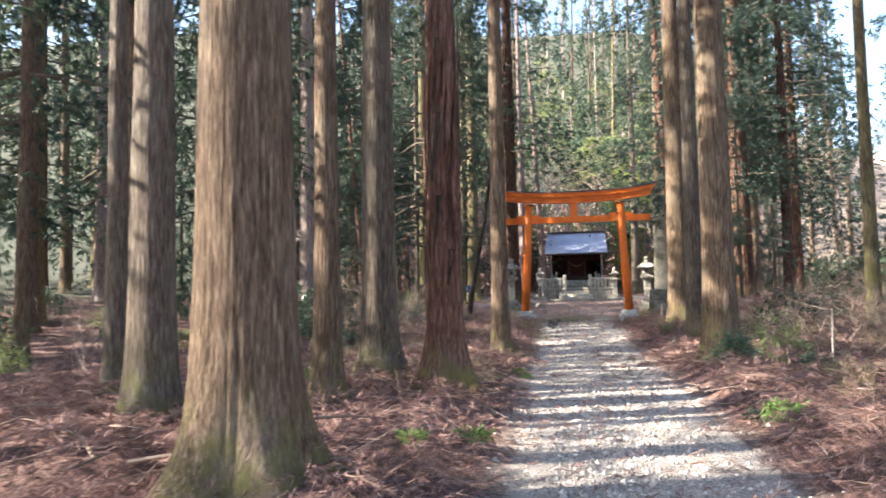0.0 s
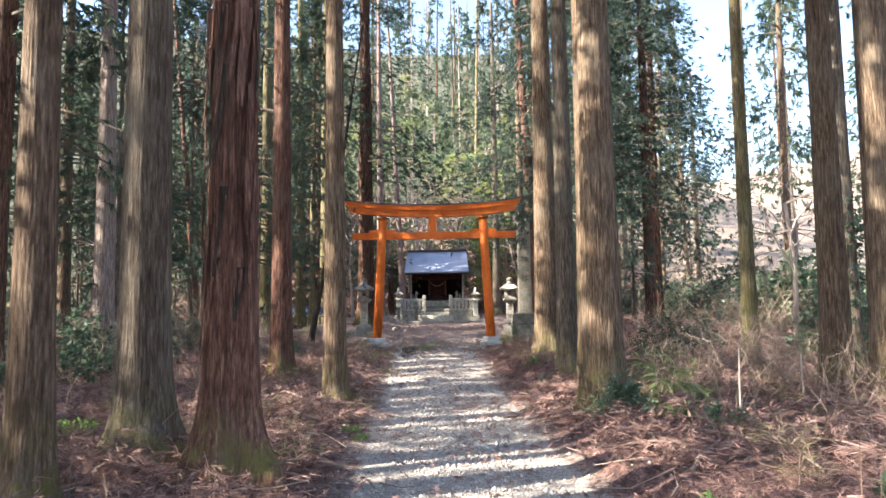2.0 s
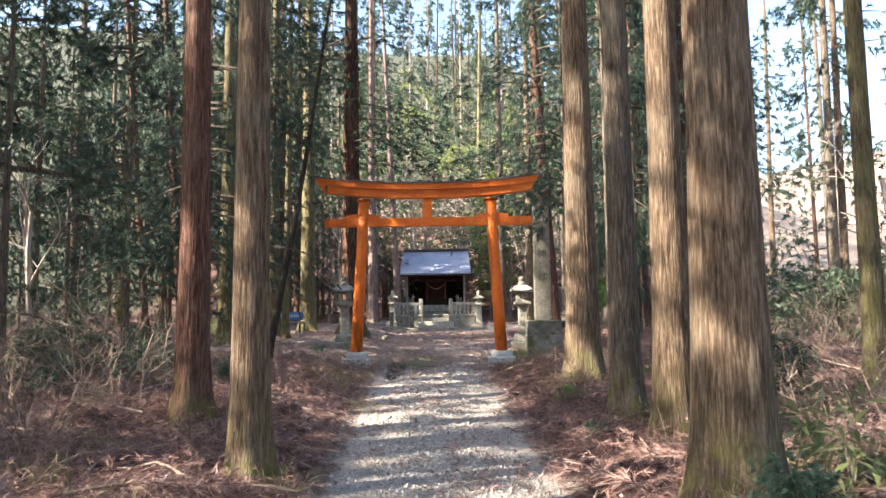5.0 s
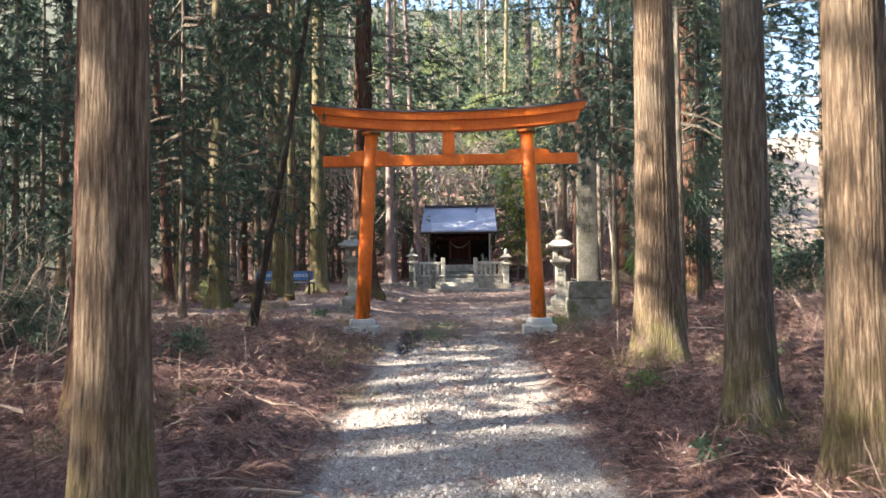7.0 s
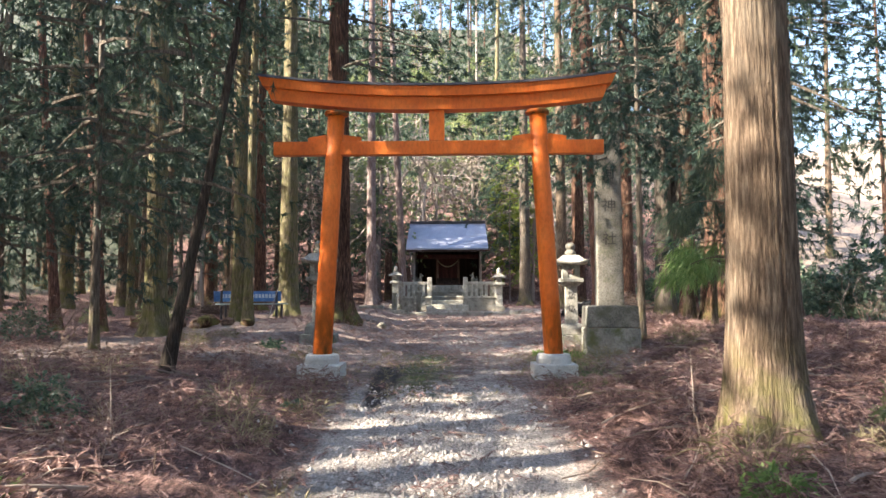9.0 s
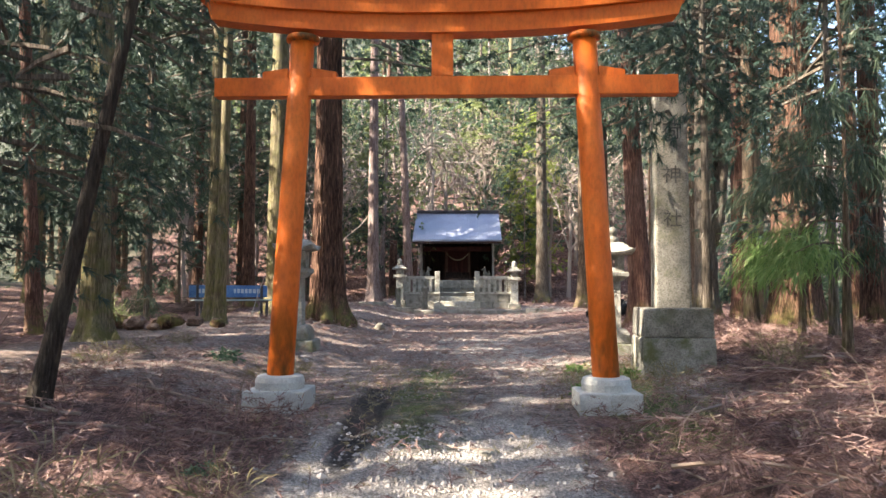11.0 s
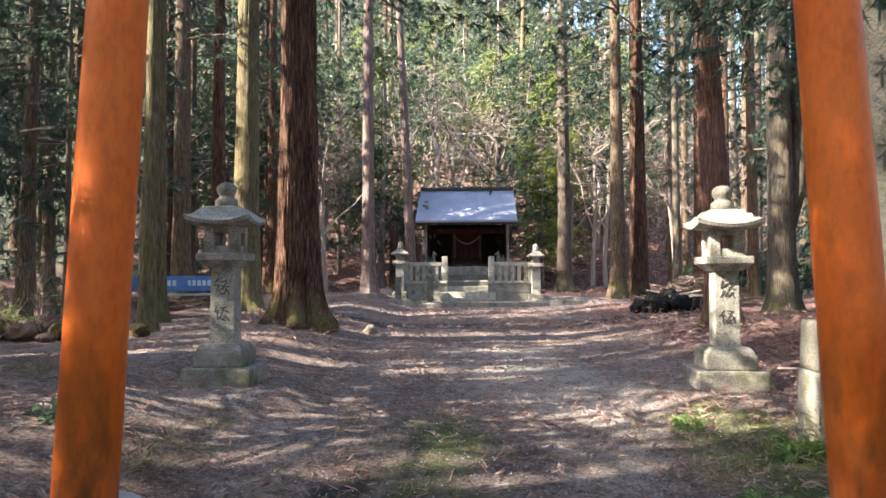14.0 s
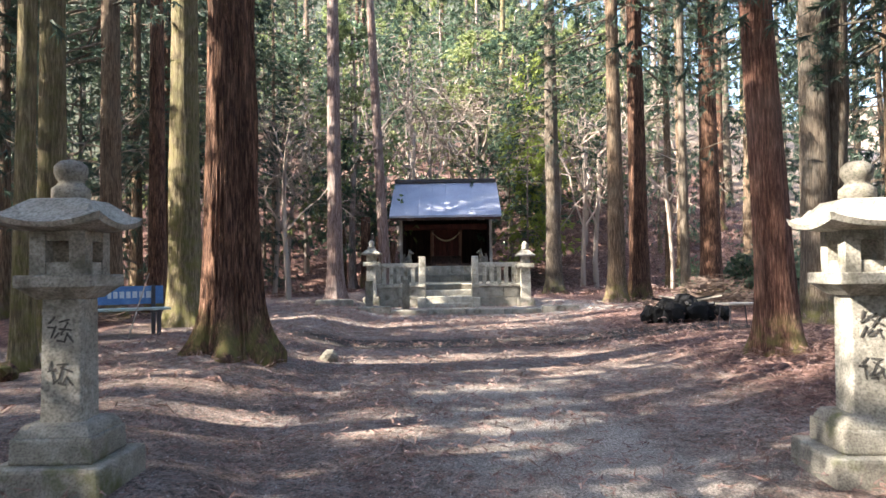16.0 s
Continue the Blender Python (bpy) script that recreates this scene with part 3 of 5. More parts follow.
def tree(kind, x, y, r, tall, material, crown=None, label="", group="", turn=None, dz=0.0, crown_scale=1.0, crown_shift=None, crown_tall=1.0, dense=False, **k):
    """A tree with its trunk, and a crown and limbs."""
    placed.append((x, y))
    t = empty(kind, x, y, gz(x, y))
    tagged(t, label, "tree", group)
    v, f = trunk_mesh(r, tall, material, RNG, **k)
    raw("trunk", v, f, material, t, "", True)
    if crown:
        lean = k.get("lean", (0, 0))
        crown.wear(t, float(RNG.uniform(0, 360)) if turn is None else turn, dz, crown_scale, crown_shift or (lean[0] * 9, lean[1] * 9), crown_tall)
        if dense:
            crown.wear(t, float(RNG.uniform(0, 360)), dz + 0.35, crown_scale * 0.92, crown_shift or (lean[0] * 9, lean[1] * 9), crown_tall)
    return t


def cedar(x, y, r, material=None, crown=0, label="tall straight cedar with brown fibrous bark beside the path", **k):
    near = abs(x) < 3.0 and y < 18
    k["sides"] = 110 if near else max(44, k.get("sides", 44))
    k.setdefault("rings", 48 if near else 40)
    if near:
        k.setdefault("ridge_n", (26, 54))
        k["ridge"] = max(0.022, 0.55 * k.get("ridge", 0))
    return tree("cedar_tree", x, y, r, 19.0, material or BARK, BOUGH[crown - 20] if crown >= 20 else MID[crown - 10] if crown >= 10 else HIGH[crown % 4], label, "cedars along the path", **k)


# trees that stand along the path
cedar(-2.08, 4.2, 0.30, BARK, 0, "thick cedar with brown fibrous bark and mossy spreading roots", flare=0.95, sides=64)
cedar(-4.15, 6.4, 0.22, BARK_GREY, 1, "tall cedar with grey-brown bark and mossy foot")
cedar(-5.4, 7.6, 0.12, BARK_GREY, 2, "slender grey cedar close beside a thicker one")
cedar(-8.2, 12.0, 0.17, BARK, 3)
cedar(-5.05, 10.2, 0.19, BARK, 1, "tall straight cedar with brown bark, dappled with sun")
cedar(-2.8, 7.6, 0.14, BARK, 2, "slender straight cedar with smooth brown bark")
cedar(-2.61, 9.0, 0.215, BARK_GREY, 3, "stout cedar with grey bark and wide mossy foot", flare=1.0)
peeling = cedar(-1.60, 8.2, 0.19, BARK_RED, 0, "cedar with peeling red bark and flared mossy roots", flare=1.0, ridge=0.085, sides=64)
cedar(-1.46, 12.5, 0.142, BARK, 1, "slender cedar with pale brown bark at the gravel's edge")
cedar(-2.7, 14.7, 0.17, BARK_RED, 2, "straight cedar with dark red bark among fallen sprays", ridge=0.05)
cedar(-6.6, 16.6, 0.2, BARK_PALE, 3, "pale sunlit cedar with buttressed roots", flare=0.9)
cedar(2.09, 17.3, 0.228, BARK, 0, "cedar with brown bark, sunlit in bands, mossy foot")
cedar(2.06, 14.67, 0.155, BARK_GREY, 1, "slender grey cedar in a row beside the path")
cedar(2.2, 13.45, 0.165, BARK, 2, "cedar with pale smooth bark catching the sun")
cedar(1.95, 11.4, 0.235, BARK, 3, "thick cedar with ridged brown bark and a shrub at its foot", ridge=0.05, sides=72)
cedar(5.85, 16.5, 0.14, BARK_MOSS, 0, "thin mossy cedar among the undergrowth")
cedar(5.4, 12.6, 0.19, BARK, 1)
cedar(5.6, 11.7, 0.22, BARK, 2)
cedar(6.7, 14.6, 0.17, BARK_GREY, 3, "grey trunk wrapped in climbing leaves")
cedar(-5.76, 25.9, 0.2, BARK_MOSS, 10, dz=1.0, crown_scale=1.1, label="cedar with mossy yellow-green foot at the clearing's edge", flare=0.8)
cedar(-7.3, 26.9, 0.11, BARK_RED, 1, "thin leaning reddish trunk at the edge of the clearing", lean=(-0.068, 0.0))
cedar(-8.5, 27.4, 0.10, BARK_RED, 2, "thin leaning reddish trunk at the edge of the clearing", lean=(-0.085, 0.01))
cedar(-4.87, 28.9, 0.105, BARK_MOSS, 2, "thin leaning trunk yellow with moss beside stacked stones", lean=(0.012, 0.0))
cedar(-5.7, 30.95, 0.19, BARK_MOSS, 13, dz=2.0, crown_scale=1.2)
cedar(-2.98, 29.95, 0.31, BARK_BROWN, 20, "huge old cedar with deeply furrowed red-brown bark", flare=0.85, ridge=0.085, ridge_n=(30, 52), sides=150, rings=60, roots=7, turn=10, dz=1.8, crown_scale=1.35)
cedar(-5.3, 34.7, 0.28, BARK_MOSS, 1, "thick trunk covered in yellow-green moss and ivy", ridge=0.06)
cedar(-7.4, 36.2, 0.23, BARK, 12, dz=1.5, crown_scale=1.2)
cedar(-7.0, 37.6, 0.19, BARK_BROWN, 13, dz=2.5, crown_scale=1.2)
cedar(-3.36, 39.9, 0.2, BARK_PINK, 12, "straight grey-brown cedar beside the stone terrace", dz=5.0, crown_scale=1.2)
cedar(-2.42, 44.0, 0.18, BARK_PINK, 1, "tall pinkish trunk leaning behind the stone terrace", lean=(-0.045, 0.0))


def stump(x, y, r, tall, tilt):
    z = np.linspace(-0.2, tall, 8)
    vs, fs = tube([(tilt * q, 0.02 * math.sin(5 * q), q) for q in z], [r * (1 + 0.5 * math.exp(-4 * max(q, 0))) for q in z], 20)
    o = raw("tree_stump", vs, fs, BARK_BROWN, None, "", True)
    o.matrix_basis = pose(x, y, gz(x, y))
    placed.append((x, y))
    tagged(o, "dark red-brown stump of a cut cedar beside the shrine", "stump", "stumps")


stump(-3.35, 46.6, 0.17, 2.5, 0.0)
stump(-2.75, 46.2, 0.15, 1.9, -0.05)
stump(-2.5, 46.5, 0.13, 1.75, 0.04)
cedar(3.0, 45.3, 0.26, BARK_GREY, 10, "stout grey cedar beside the shrine", dz=1.0, crown_scale=0.9)
cedar(4.0, 40.6, 0.22, BARK, 20, dz=2.4, crown_scale=1.2)
cedar(4.75, 41.2, 0.26, BARK_BROWN, 10, dz=2.6, crown_scale=1.2, label="dark brown cedar with mossy foot by the terrace")
cedar(5.3, 39.0, 0.11, BARK_GREY, 1)
cedar(6.64, 41.0, 0.27, BARK_BROWN, 2)
cedar(7.3, 28.4, 0.2, BARK_BROWN, 21, "cedar with heavy dark hanging boughs beside the clearing", dz=0.9, crown_scale=1.25, dense=True)
cedar(8.4, 31.2, 0.18, BARK_BROWN, 20, "cedar with heavy dark hanging boughs beside the clearing", dz=1.2, crown_scale=1.25, dense=True)
cedar(3.5, 30.0, 0.21, BARK_RED, 21, dz=2.2, crown_scale=1.4, label="leaning cedar with split red-brown bark at the clearing's edge", lean=(-0.045, 0.0), ridge=0.05, flare=0.6)
cedar(4.95, 28.0, 0.11, BARK, 10, dz=1.4)
cedar(5.55, 27.6, 0.36, BARK_BROWN, 21, dz=0.6, crown_scale=1.45, label="very thick cedar with furrowed brown bark and drooping boughs", ridge=0.05, ridge_n=(22, 40), sides=96)
cedar(5.75, 30.6, 0.19, BARK_RED, 12, dz=1.2, crown_scale=1.3, dense=True)
forked = cedar(6.3, 34.6, 0.28, BARK_GREY, 3, "thick grey trunk that forks above head height")
vs, fs = tube([(0.1, 0, 1.9), (0.34, 0.02, 2.7), (0.46, 0.05, 4.0), (0.52, 0.1, 6.5), (0.6, 0.1, 12.0)], [0.2, 0.2, 0.19, 0.17, 0.1], 22)
raw("fork", vs, fs, BARK_GREY, forked, "", True)
cedar(7.4, 34.0, 0.2, BARK, 10, dz=0.8, crown_scale=1.3, dense=True)



def bark_strips(trunk, r, count, seed):
    """Ribbons of bark that hang loose from a trunk."""
    rng = np.random.default_rng(seed)
    for _ in range(count):
        a, z0, L, w = rng.uniform(3.3, 6.1), rng.uniform(1.2, 4.6), rng.uniform(0.35, 1.1), rng.uniform(0.018, 0.045)
        vs = []
        for k in range(7):
            q = k / 6
            off = r * 1.03 + 0.012 + rng.uniform(0.03, 0.11) * max(0.0, q - 0.45) ** 1.5
            half = w * (1 - 0.75 * q) / r
            twist = a + 0.15 * math.sin(3 * q + seed)
            for ww, d in ((-half, 0.0), (half, 0.0), (half, 0.006), (-half, 0.006)):
                vs.append(((off + d) * math.cos(twist + ww), (off + d) * math.sin(twist + ww), z0 - L * q))
        fs = [(i * 4 + j, i * 4 + (j + 1) % 4, i * 4 + 4 + (j + 1) % 4, i * 4 + 4 + j) for i in range(6) for j in range(4)] + [(3, 2, 1, 0), (24, 25, 26, 27)]
        raw("bark_strip", vs, fs, BARK_DARK if rng.uniform() < 0.2 else BARK_RED, trunk)


bark_strips(peeling, 0.19, 34, 8)

# slender trees with boughs near the ground
tree("young_cedar", -3.3, 20.4, 0.065, 8.0, BARK_DARK, LOW[1], "thin leaning young tree with dark drooping boughs", "young trees", lean=(0.17, 0.05), sides=12, rings=20, ridge=0.02, bend=0.12, dz=1.1, crown_scale=0.62, crown_shift=(0.1, 0.1), dense=True)
tree("young_cedar", -5.3, 22.7, 0.06, 9.0, BARK_GREY, LOW[0], "young cedar with dark drooping boughs at the clearing's edge", "young cedars", sides=10, rings=18, dz=0.9, crown_scale=1.05, crown_tall=1.2, dense=True)
tree("young_cedar", -7.4, 23.6, 0.06, 9.0, BARK_GREY, LOW[2], "young cedar with dark drooping boughs at the clearing's edge", "young cedars", sides=10, rings=18, dz=0.5, crown_scale=1.15, crown_tall=1.2, dense=True)
tree("young_cedar", 3.05, 24.5, 0.06, 9.0, BARK_GREY, LOW[0], "young cedar whose boughs hang over the stone marker", "young cedars", sides=10, rings=18, dz=1.9, crown_scale=0.75, crown_shift=(-0.45, -0.75), dense=True)


def filler(count, box, chooser, gap, seed, keep):
    """Trees strewn over a stretch of wood, keeping a distance from one another and from the clear ground."""
    rng = np.random.default_rng(seed)
    done = 0
    for _ in range(count * 12):
        if done >= count:
            break
        x, y = rng.uniform(box[0], box[1]), rng.uniform(box[2], box[3])
        if keep(x, y) or any((x - a) ** 2 + (y - b) ** 2 < gap * gap for a, b in placed):
            continue
        chooser(x, y, rng)
        done += 1


def clear(x, y):
    """Ground that stays free of strewn trees."""
    if y < 21:
        return -3.6 < x < 3.4 or (x > 0 and x < 5.0)
    return -6.8 < x < 7.2 and y < 53


def open_field(x, y):
    """The open land to the east is free of trees too."""
    return clear(x, y) or (x > 10.5 and 21 < y < 50) or 0.36 < x / max(y - 2, 1) < 0.50 or (0.25 < x / max(y - 2, 1) <= 0.36 and y < 27)


def tall_one(x, y, rng):
    m = (BARK, BARK_GREY, BARK, BARK_BROWN, BARK_PALE, BARK_MOSS)[rng.integers(0, 6)]
    high = rng.uniform() < 0.35 or (y < 7 and abs(x) < 7.5)
    if deep(x, y):
        c = (HIGH_FAR if high else MID_FAR)[rng.integers(0, 2)]
    else:
        c = (HIGH if high else MID)[rng.integers(0, 4)]
    tree("cedar_tree", x, y, rng.uniform(0.1, 0.24), 24.0, m, c, "tall forest cedar with bare trunk and high dark crown", "forest cedars", sides=16, rings=24, crown_tall=1.24, dz=-1.2, lean=(rng.normal(0, 0.012), rng.normal(0, 0.012)))


def bushy_one(x, y, rng):
    if rng.uniform() < 0.55:
        tree("young_cedar", x, y, rng.uniform(0.05, 0.09), 9.0, BARK_GREY, LOW[rng.integers(0, 3)], "young cedar with drooping dark green boughs", "young cedars", sides=10, rings=18, crown_scale=rng.uniform(0.8, 1.3), crown_tall=rng.uniform(0.9, 1.5))
    else:
        tree("cedar_tree", x, y, rng.uniform(0.1, 0.2), 16.0, BARK, MID_FAR[rng.integers(0, 2)] if deep(x, y) else MID[rng.integers(0, 4)], "cedar with dark drooping boughs in the wood", "forest cedars", sides=14, rings=20)


def leafy_one(x, y, rng):
    k = int(rng.integers(0, 3))
    tree("evergreen_tree", x, y, rng.uniform(0.06, 0.13), 9.5, BARK_PALE, LEAFY_FAR[1 if rng.uniform() < 0.6 else 0] if deep(x, y) else LEAFY[k], "broadleaf evergreen tree on the slope behind the shrine", "broadleaf trees", sides=10, rings=18, bend=0.25, crown_scale=rng.uniform(0.8, 1.3))


# wood to the west; its unseen southern end is there to block the sun
filler(66, (-34, -4.0, -14, 48), tall_one, 1.9, 3, clear)
filler(50, (-26, -6.0, 4, 50), bushy_one, 1.6, 4, clear)
filler(26, (-24, -7.0, 37, 60), bushy_one, 1.5, 34, clear)
filler(9, (11, 26, 24, 52), tall_one, 4.2, 15, lambda x, y: clear(x, y))
filler(20, (5.5, 30, -10, 30), tall_one, 3.0, 5, open_field)
filler(14, (7, 26, 14, 48), tall_one, 2.4, 6, open_field)
filler(18, (7.2, 22, 14, 54), bushy_one, 1.9, 7, open_field)
filler(9, (-9, 9, 51.5, 58), leafy_one, 1.5, 28, clear)
filler(7, (-13, 12, 60, 74), lambda x, y, rng: tree("cedar_tree", x, y, rng.uniform(0.12, 0.2), 22.0, BARK_PALE, MID_FAR[rng.integers(0, 2)], "cedar on the slope behind the shrine", "forest cedars", sides=12, rings=20, crown_scale=1.3, crown_tall=1.3), 2.6, 18, clear)
filler(10, (-14, 13, 60, 80), leafy_one, 1.9, 29, clear)
filler(24, (-24, 22, 53, 84), leafy_one, 2.2, 8, clear)
filler(13, (-26, 24, 50, 84), tall_one, 3.0, 9, clear)
# unseen cedars behind the starting point, added as sun blockers
filler(14, (-6, 6, -18, -6), tall_one, 2.2, 10, lambda x, y: abs(x - 0.4) < 1.6)
filler(40, (-30, 28, 70, 112), tall_one, 3.0, 19, clear)
filler(16, (-20, 14, 76, 104), leafy_one, 2.6, 30, clear)
# extra cedars, added only to shade the ground near the gate
for x, y in ((-13.5, 15.5), (-15.5, 14.2), (-11.6, 16.8), (-14.6, 17.2)):
    tall_one(x, y, np.random.default_rng(int(-x * 10)))
# made-up cedars whose doubled crowns keep the sun off the shrine roof
for x, y in ((-9.4, 44.4), (-8.0, 45.8), (-10.6, 42.8), (-7.2, 43.4)):
    tree("cedar_tree", x, y, 0.2, 19.0, BARK_BROWN, MID[int(-x) % 4], "cedar with dark spreading boughs, added to shade the shrine roof", "forest cedars", sides=22, rings=28, crown_scale=1.25, dense=True)
leafy_one(-3.9, 47.2, np.random.default_rng(1))
leafy_one(2.2, 52.5, np.random.default_rng(2))

# ---- gate ----


def torii():
    """A vermilion shrine gate on concrete footings."""
    cx, y = -0.285, 21.65
    zb = gz(cx, y) + 0.03
    g = tagged(empty("torii_gate", cx, y, zb), "vermilion painted wooden shrine gate with grey concrete footings", "shrine gate")
    top = 4.14 - zb
    for s in (-1, 1):
        f = block("footing", -0.275, 0.275, -0.265, 0.265, -0.2, 0.15, CONCRETE, g, 0.015, 1.0, "square pale concrete footing", pose(s * 1.49, 0, 0))
        c = lathe("collar", [(0.22, 0.15), (0.225, 0.215), (0.21, 0.262), (0.18, 0.275)], 24, CONCRETE, f, "round concrete collar")
        c.matrix_basis = pose(s * 1.49, 0, 0)
        vs, fs = tube([(s * (1.49 - 0.17 * q), 0, 0.255 + (top - 0.255) * q) for q in (0, 0.25, 0.5, 0.75, 1)], [0.122, 0.119, 0.116, 0.113, 0.11], 32)
        raw("pillar", vs, fs, VERMILION, g, "", True)
        r = lathe("capital", [(0.11, 0), (0.152, 0.012), (0.158, 0.035), (0.148, 0.06)], 32, VERMILION, g, "", True)
        r.matrix_basis = pose(s * 1.32, 0, top - 0.06)
        for q in (-1, 1):
            bm = bmesh.new()
            x0 = s * 1.34 + q * 0.11
            slab(bm, min(x0, x0 + q * 0.24), max(x0, x0 + q * 0.24), -0.05, 0.05, top - 0.402, top - 0.31, 0.006)
            for v in bm.verts:
                if abs(v.co.x - x0) > 0.12 and v.co.z > top - 0.35:
                    v.co.z -= 0.035
            part("wedge", bm, VERMILION, g)
    block("tie_beam", -2.14, 2.17, -0.065, 0.065, top - 0.58, top - 0.402, VERMILION, g, 0.008)
    block("strut", -0.10, 0.10, -0.06, 0.06, top - 0.40, top + 0.002, VERMILION, g, 0.006)

    def curved(name, half0, half1, z0, z1, depth0, depth1, mat, label=""):
        n = 24
        vs, fs = [], []
        for i in range(n + 1):
            q = -1 + 2 * i / n
            up = 0.15 * abs(q) ** 2.2
            for z, half, dep in ((z0, half0, depth0), (z1, half1, depth1)):
                for yy in (-dep, dep):
                    vs.append((q * half, yy, z + up))
        for i in range(n):
            a, b = i * 4, i * 4 + 4
            fs += [(a, b, b + 2, a + 2), (a + 1, a + 3, b + 3, b + 1), (a + 2, b + 2, b + 3, a + 3), (a, a + 1, b + 1, b)]
        fs += [(0, 2, 3, 1), (n * 4, n * 4 + 1, n * 4 + 3, n * 4 + 2)]
        raw(name, vs, fs, mat, g, label)

    curved("lower_lintel", 2.17, 2.23, top + 0.002, top + 0.17, 0.10, 0.10, VERMILION)
    curved("upper_lintel", 2.27, 2.33, top + 0.172, top + 0.30, 0.15, 0.16, VERMILION)
    curved("lintel_cap", 2.345, 2.365, top + 0.302, top + 0.335, 0.18, 0.17, DARK_METAL, "dark weathered cap along the top")
    return g


torii()

# ---- stone lanterns ----


def stroke_marks(parent, y, z0, w, rows, seed):
    """Worn carved writing that cannot be read: short bars."""
    rng = np.random.default_rng(seed)
    for z in rows:
        strokes = ((-0.32, 0.055, 62, 0.36), (-0.30, 0.02, 12, 0.34), (-0.27, -0.02, 82, 0.5), (-0.12, -0.03, 40, 0.26), (0.12, 0.06, 14, 0.42), (0.10, 0.02, 74, 0.55), (0.24, 0.015, -18, 0.5), (0.2, -0.03, 52, 0.4), (0.34, -0.04, -55, 0.42), (0.02, -0.06, -12, 0.3))
        for dx, dz, ang, ln in strokes:
            bm = bmesh.new()
            slab(bm, -ln * w / 2, ln * w / 2, -0.002, 0.002, -0.005, 0.005, 0)
            part("carved_mark", bm, INK, parent).matrix_basis = pose(dx * w + rng.normal(0, 0.006), y, z0 + z + dz + rng.normal(0, 0.008), 0, -ang + rng.uniform(-22, 22), 0)


def stone_lantern(x, y, rz=0.0):
    t = tagged(empty("stone_lantern", x, y, gz(x, y) - 0.035, rz), "grey granite shrine lantern with flared cap on mossy plinth", "stone lantern", "stone lanterns beside the approach")
    block("plinth", -0.315, 0.315, -0.315, 0.315, -0.1, 0.20, STONE_MOSS, t, 0.022, 0.98, "mossy square plinth")
    bm = bmesh.new()
    slab(bm, -0.228, 0.228, -0.228, 0.228, 0.20, 0.345, 0.018, 0.98)
    slab(bm, -0.222, 0.222, -0.222, 0.222, 0.34, 0.41, 0.03, 0.80)
    part("base", bm, STONE_MOSS, t, "moss-stained stepped base")
    p = block("post", -0.113, 0.113, -0.113, 0.113, 0.40, 1.10, STONE, t, 0.01, 0.95)
    stroke_marks(p, -0.1125, 0.4, 0.15, (0.52, 0.27), int(10 + x))
    bm = bmesh.new()
    slab(bm, -0.13, 0.13, -0.13, 0.13, 1.095, 1.165, 0.005, 1.6)
    slab(bm, -0.215, 0.215, -0.215, 0.215, 1.16, 1.23, 0.012)
    part("platform", bm, STONE, t)
    for sx in (-1, 1):
        for sy in (-1, 1):
            block("fire_box_post", sx * 0.11 - 0.045, sx * 0.11 + 0.045, sy * 0.11 - 0.045, sy * 0.11 + 0.045, 1.228, 1.475, STONE, t, 0.004)
    for sx, sy, ax, ay in ((0, -1, 0.065, 0.03), (0, 1, 0.065, 0.03), (-1, 0, 0.03, 0.065), (1, 0, 0.03, 0.065)):
        for z0, z1 in ((1.228, 1.30), (1.42, 1.475)):
            block("fire_box_panel", sx * 0.115 - ax, sx * 0.115 + ax, sy * 0.115 - ay, sy * 0.115 + ay, z0, z1, STONE, t, 0.003)
    # cap: square, curling up at the corners
    n = 12
    vs, fs = [], []
    for i in range(n + 1):
        for j in range(n + 1):
            u, v = -1 + 2 * i / n, -1 + 2 * j / n
            e = max(abs(u), abs(v))
            corner = (abs(u * v)) ** 2.0
            vs.append((u * 0.30, v * 0.30, 1.505 + 0.155 * (1 - smooth01(e, 0.38, 1.0)) ** 0.85 + 0.012 * e + 0.058 * corner))
    m = (n + 1) ** 2
    for i in range(n + 1):
        for j in range(n + 1):
            u, v = -1 + 2 * i / n, -1 + 2 * j / n
            corner = (abs(u * v)) ** 2.0
            e = max(abs(u), abs(v))
            vs.append((u * 0.288, v * 0.288, 1.472 + 0.03 * max(0, e - 0.45) + 0.042 * corner))
    for i in range(n):
        for j in range(n):
            a = i * (n + 1) + j
            fs.append((a, a + n + 1, a + n + 2, a + 1))
            fs.append((m + a, m + a + 1, m + a + n + 2, m + a + n + 1))
    rim = [i * (n + 1) for i in range(n + 1)] + [n * (n + 1) + j for j in range(1, n + 1)] + [i * (n + 1) + n for i in range(n - 1, -1, -1)] + [j for j in range(n - 1, 0, -1)]
    for a, b in zip(rim, rim[1:] + rim[:1]):
        fs.append((a, m + a, m + b, b))
    raw("cap", vs, fs, STONE, t, "flared square cap with upturned corners")
    lathe("finial", [(0.095, 1.64), (0.105, 1.68), (0.102, 1.725), (0.075, 1.745), (0.066, 1.765), (0.082, 1.785), (0.092, 1.82), (0.088, 1.855), (0.055, 1.885), (0.01, 1.895)], 20, STONE_DARK, t, "dark onion-shaped finial", True)
    return t


stone_lantern(-2.56, 25.5, 1.5)
stone_lantern(2.06, 25.7, -3.0)

# ---- inscribed monument ----


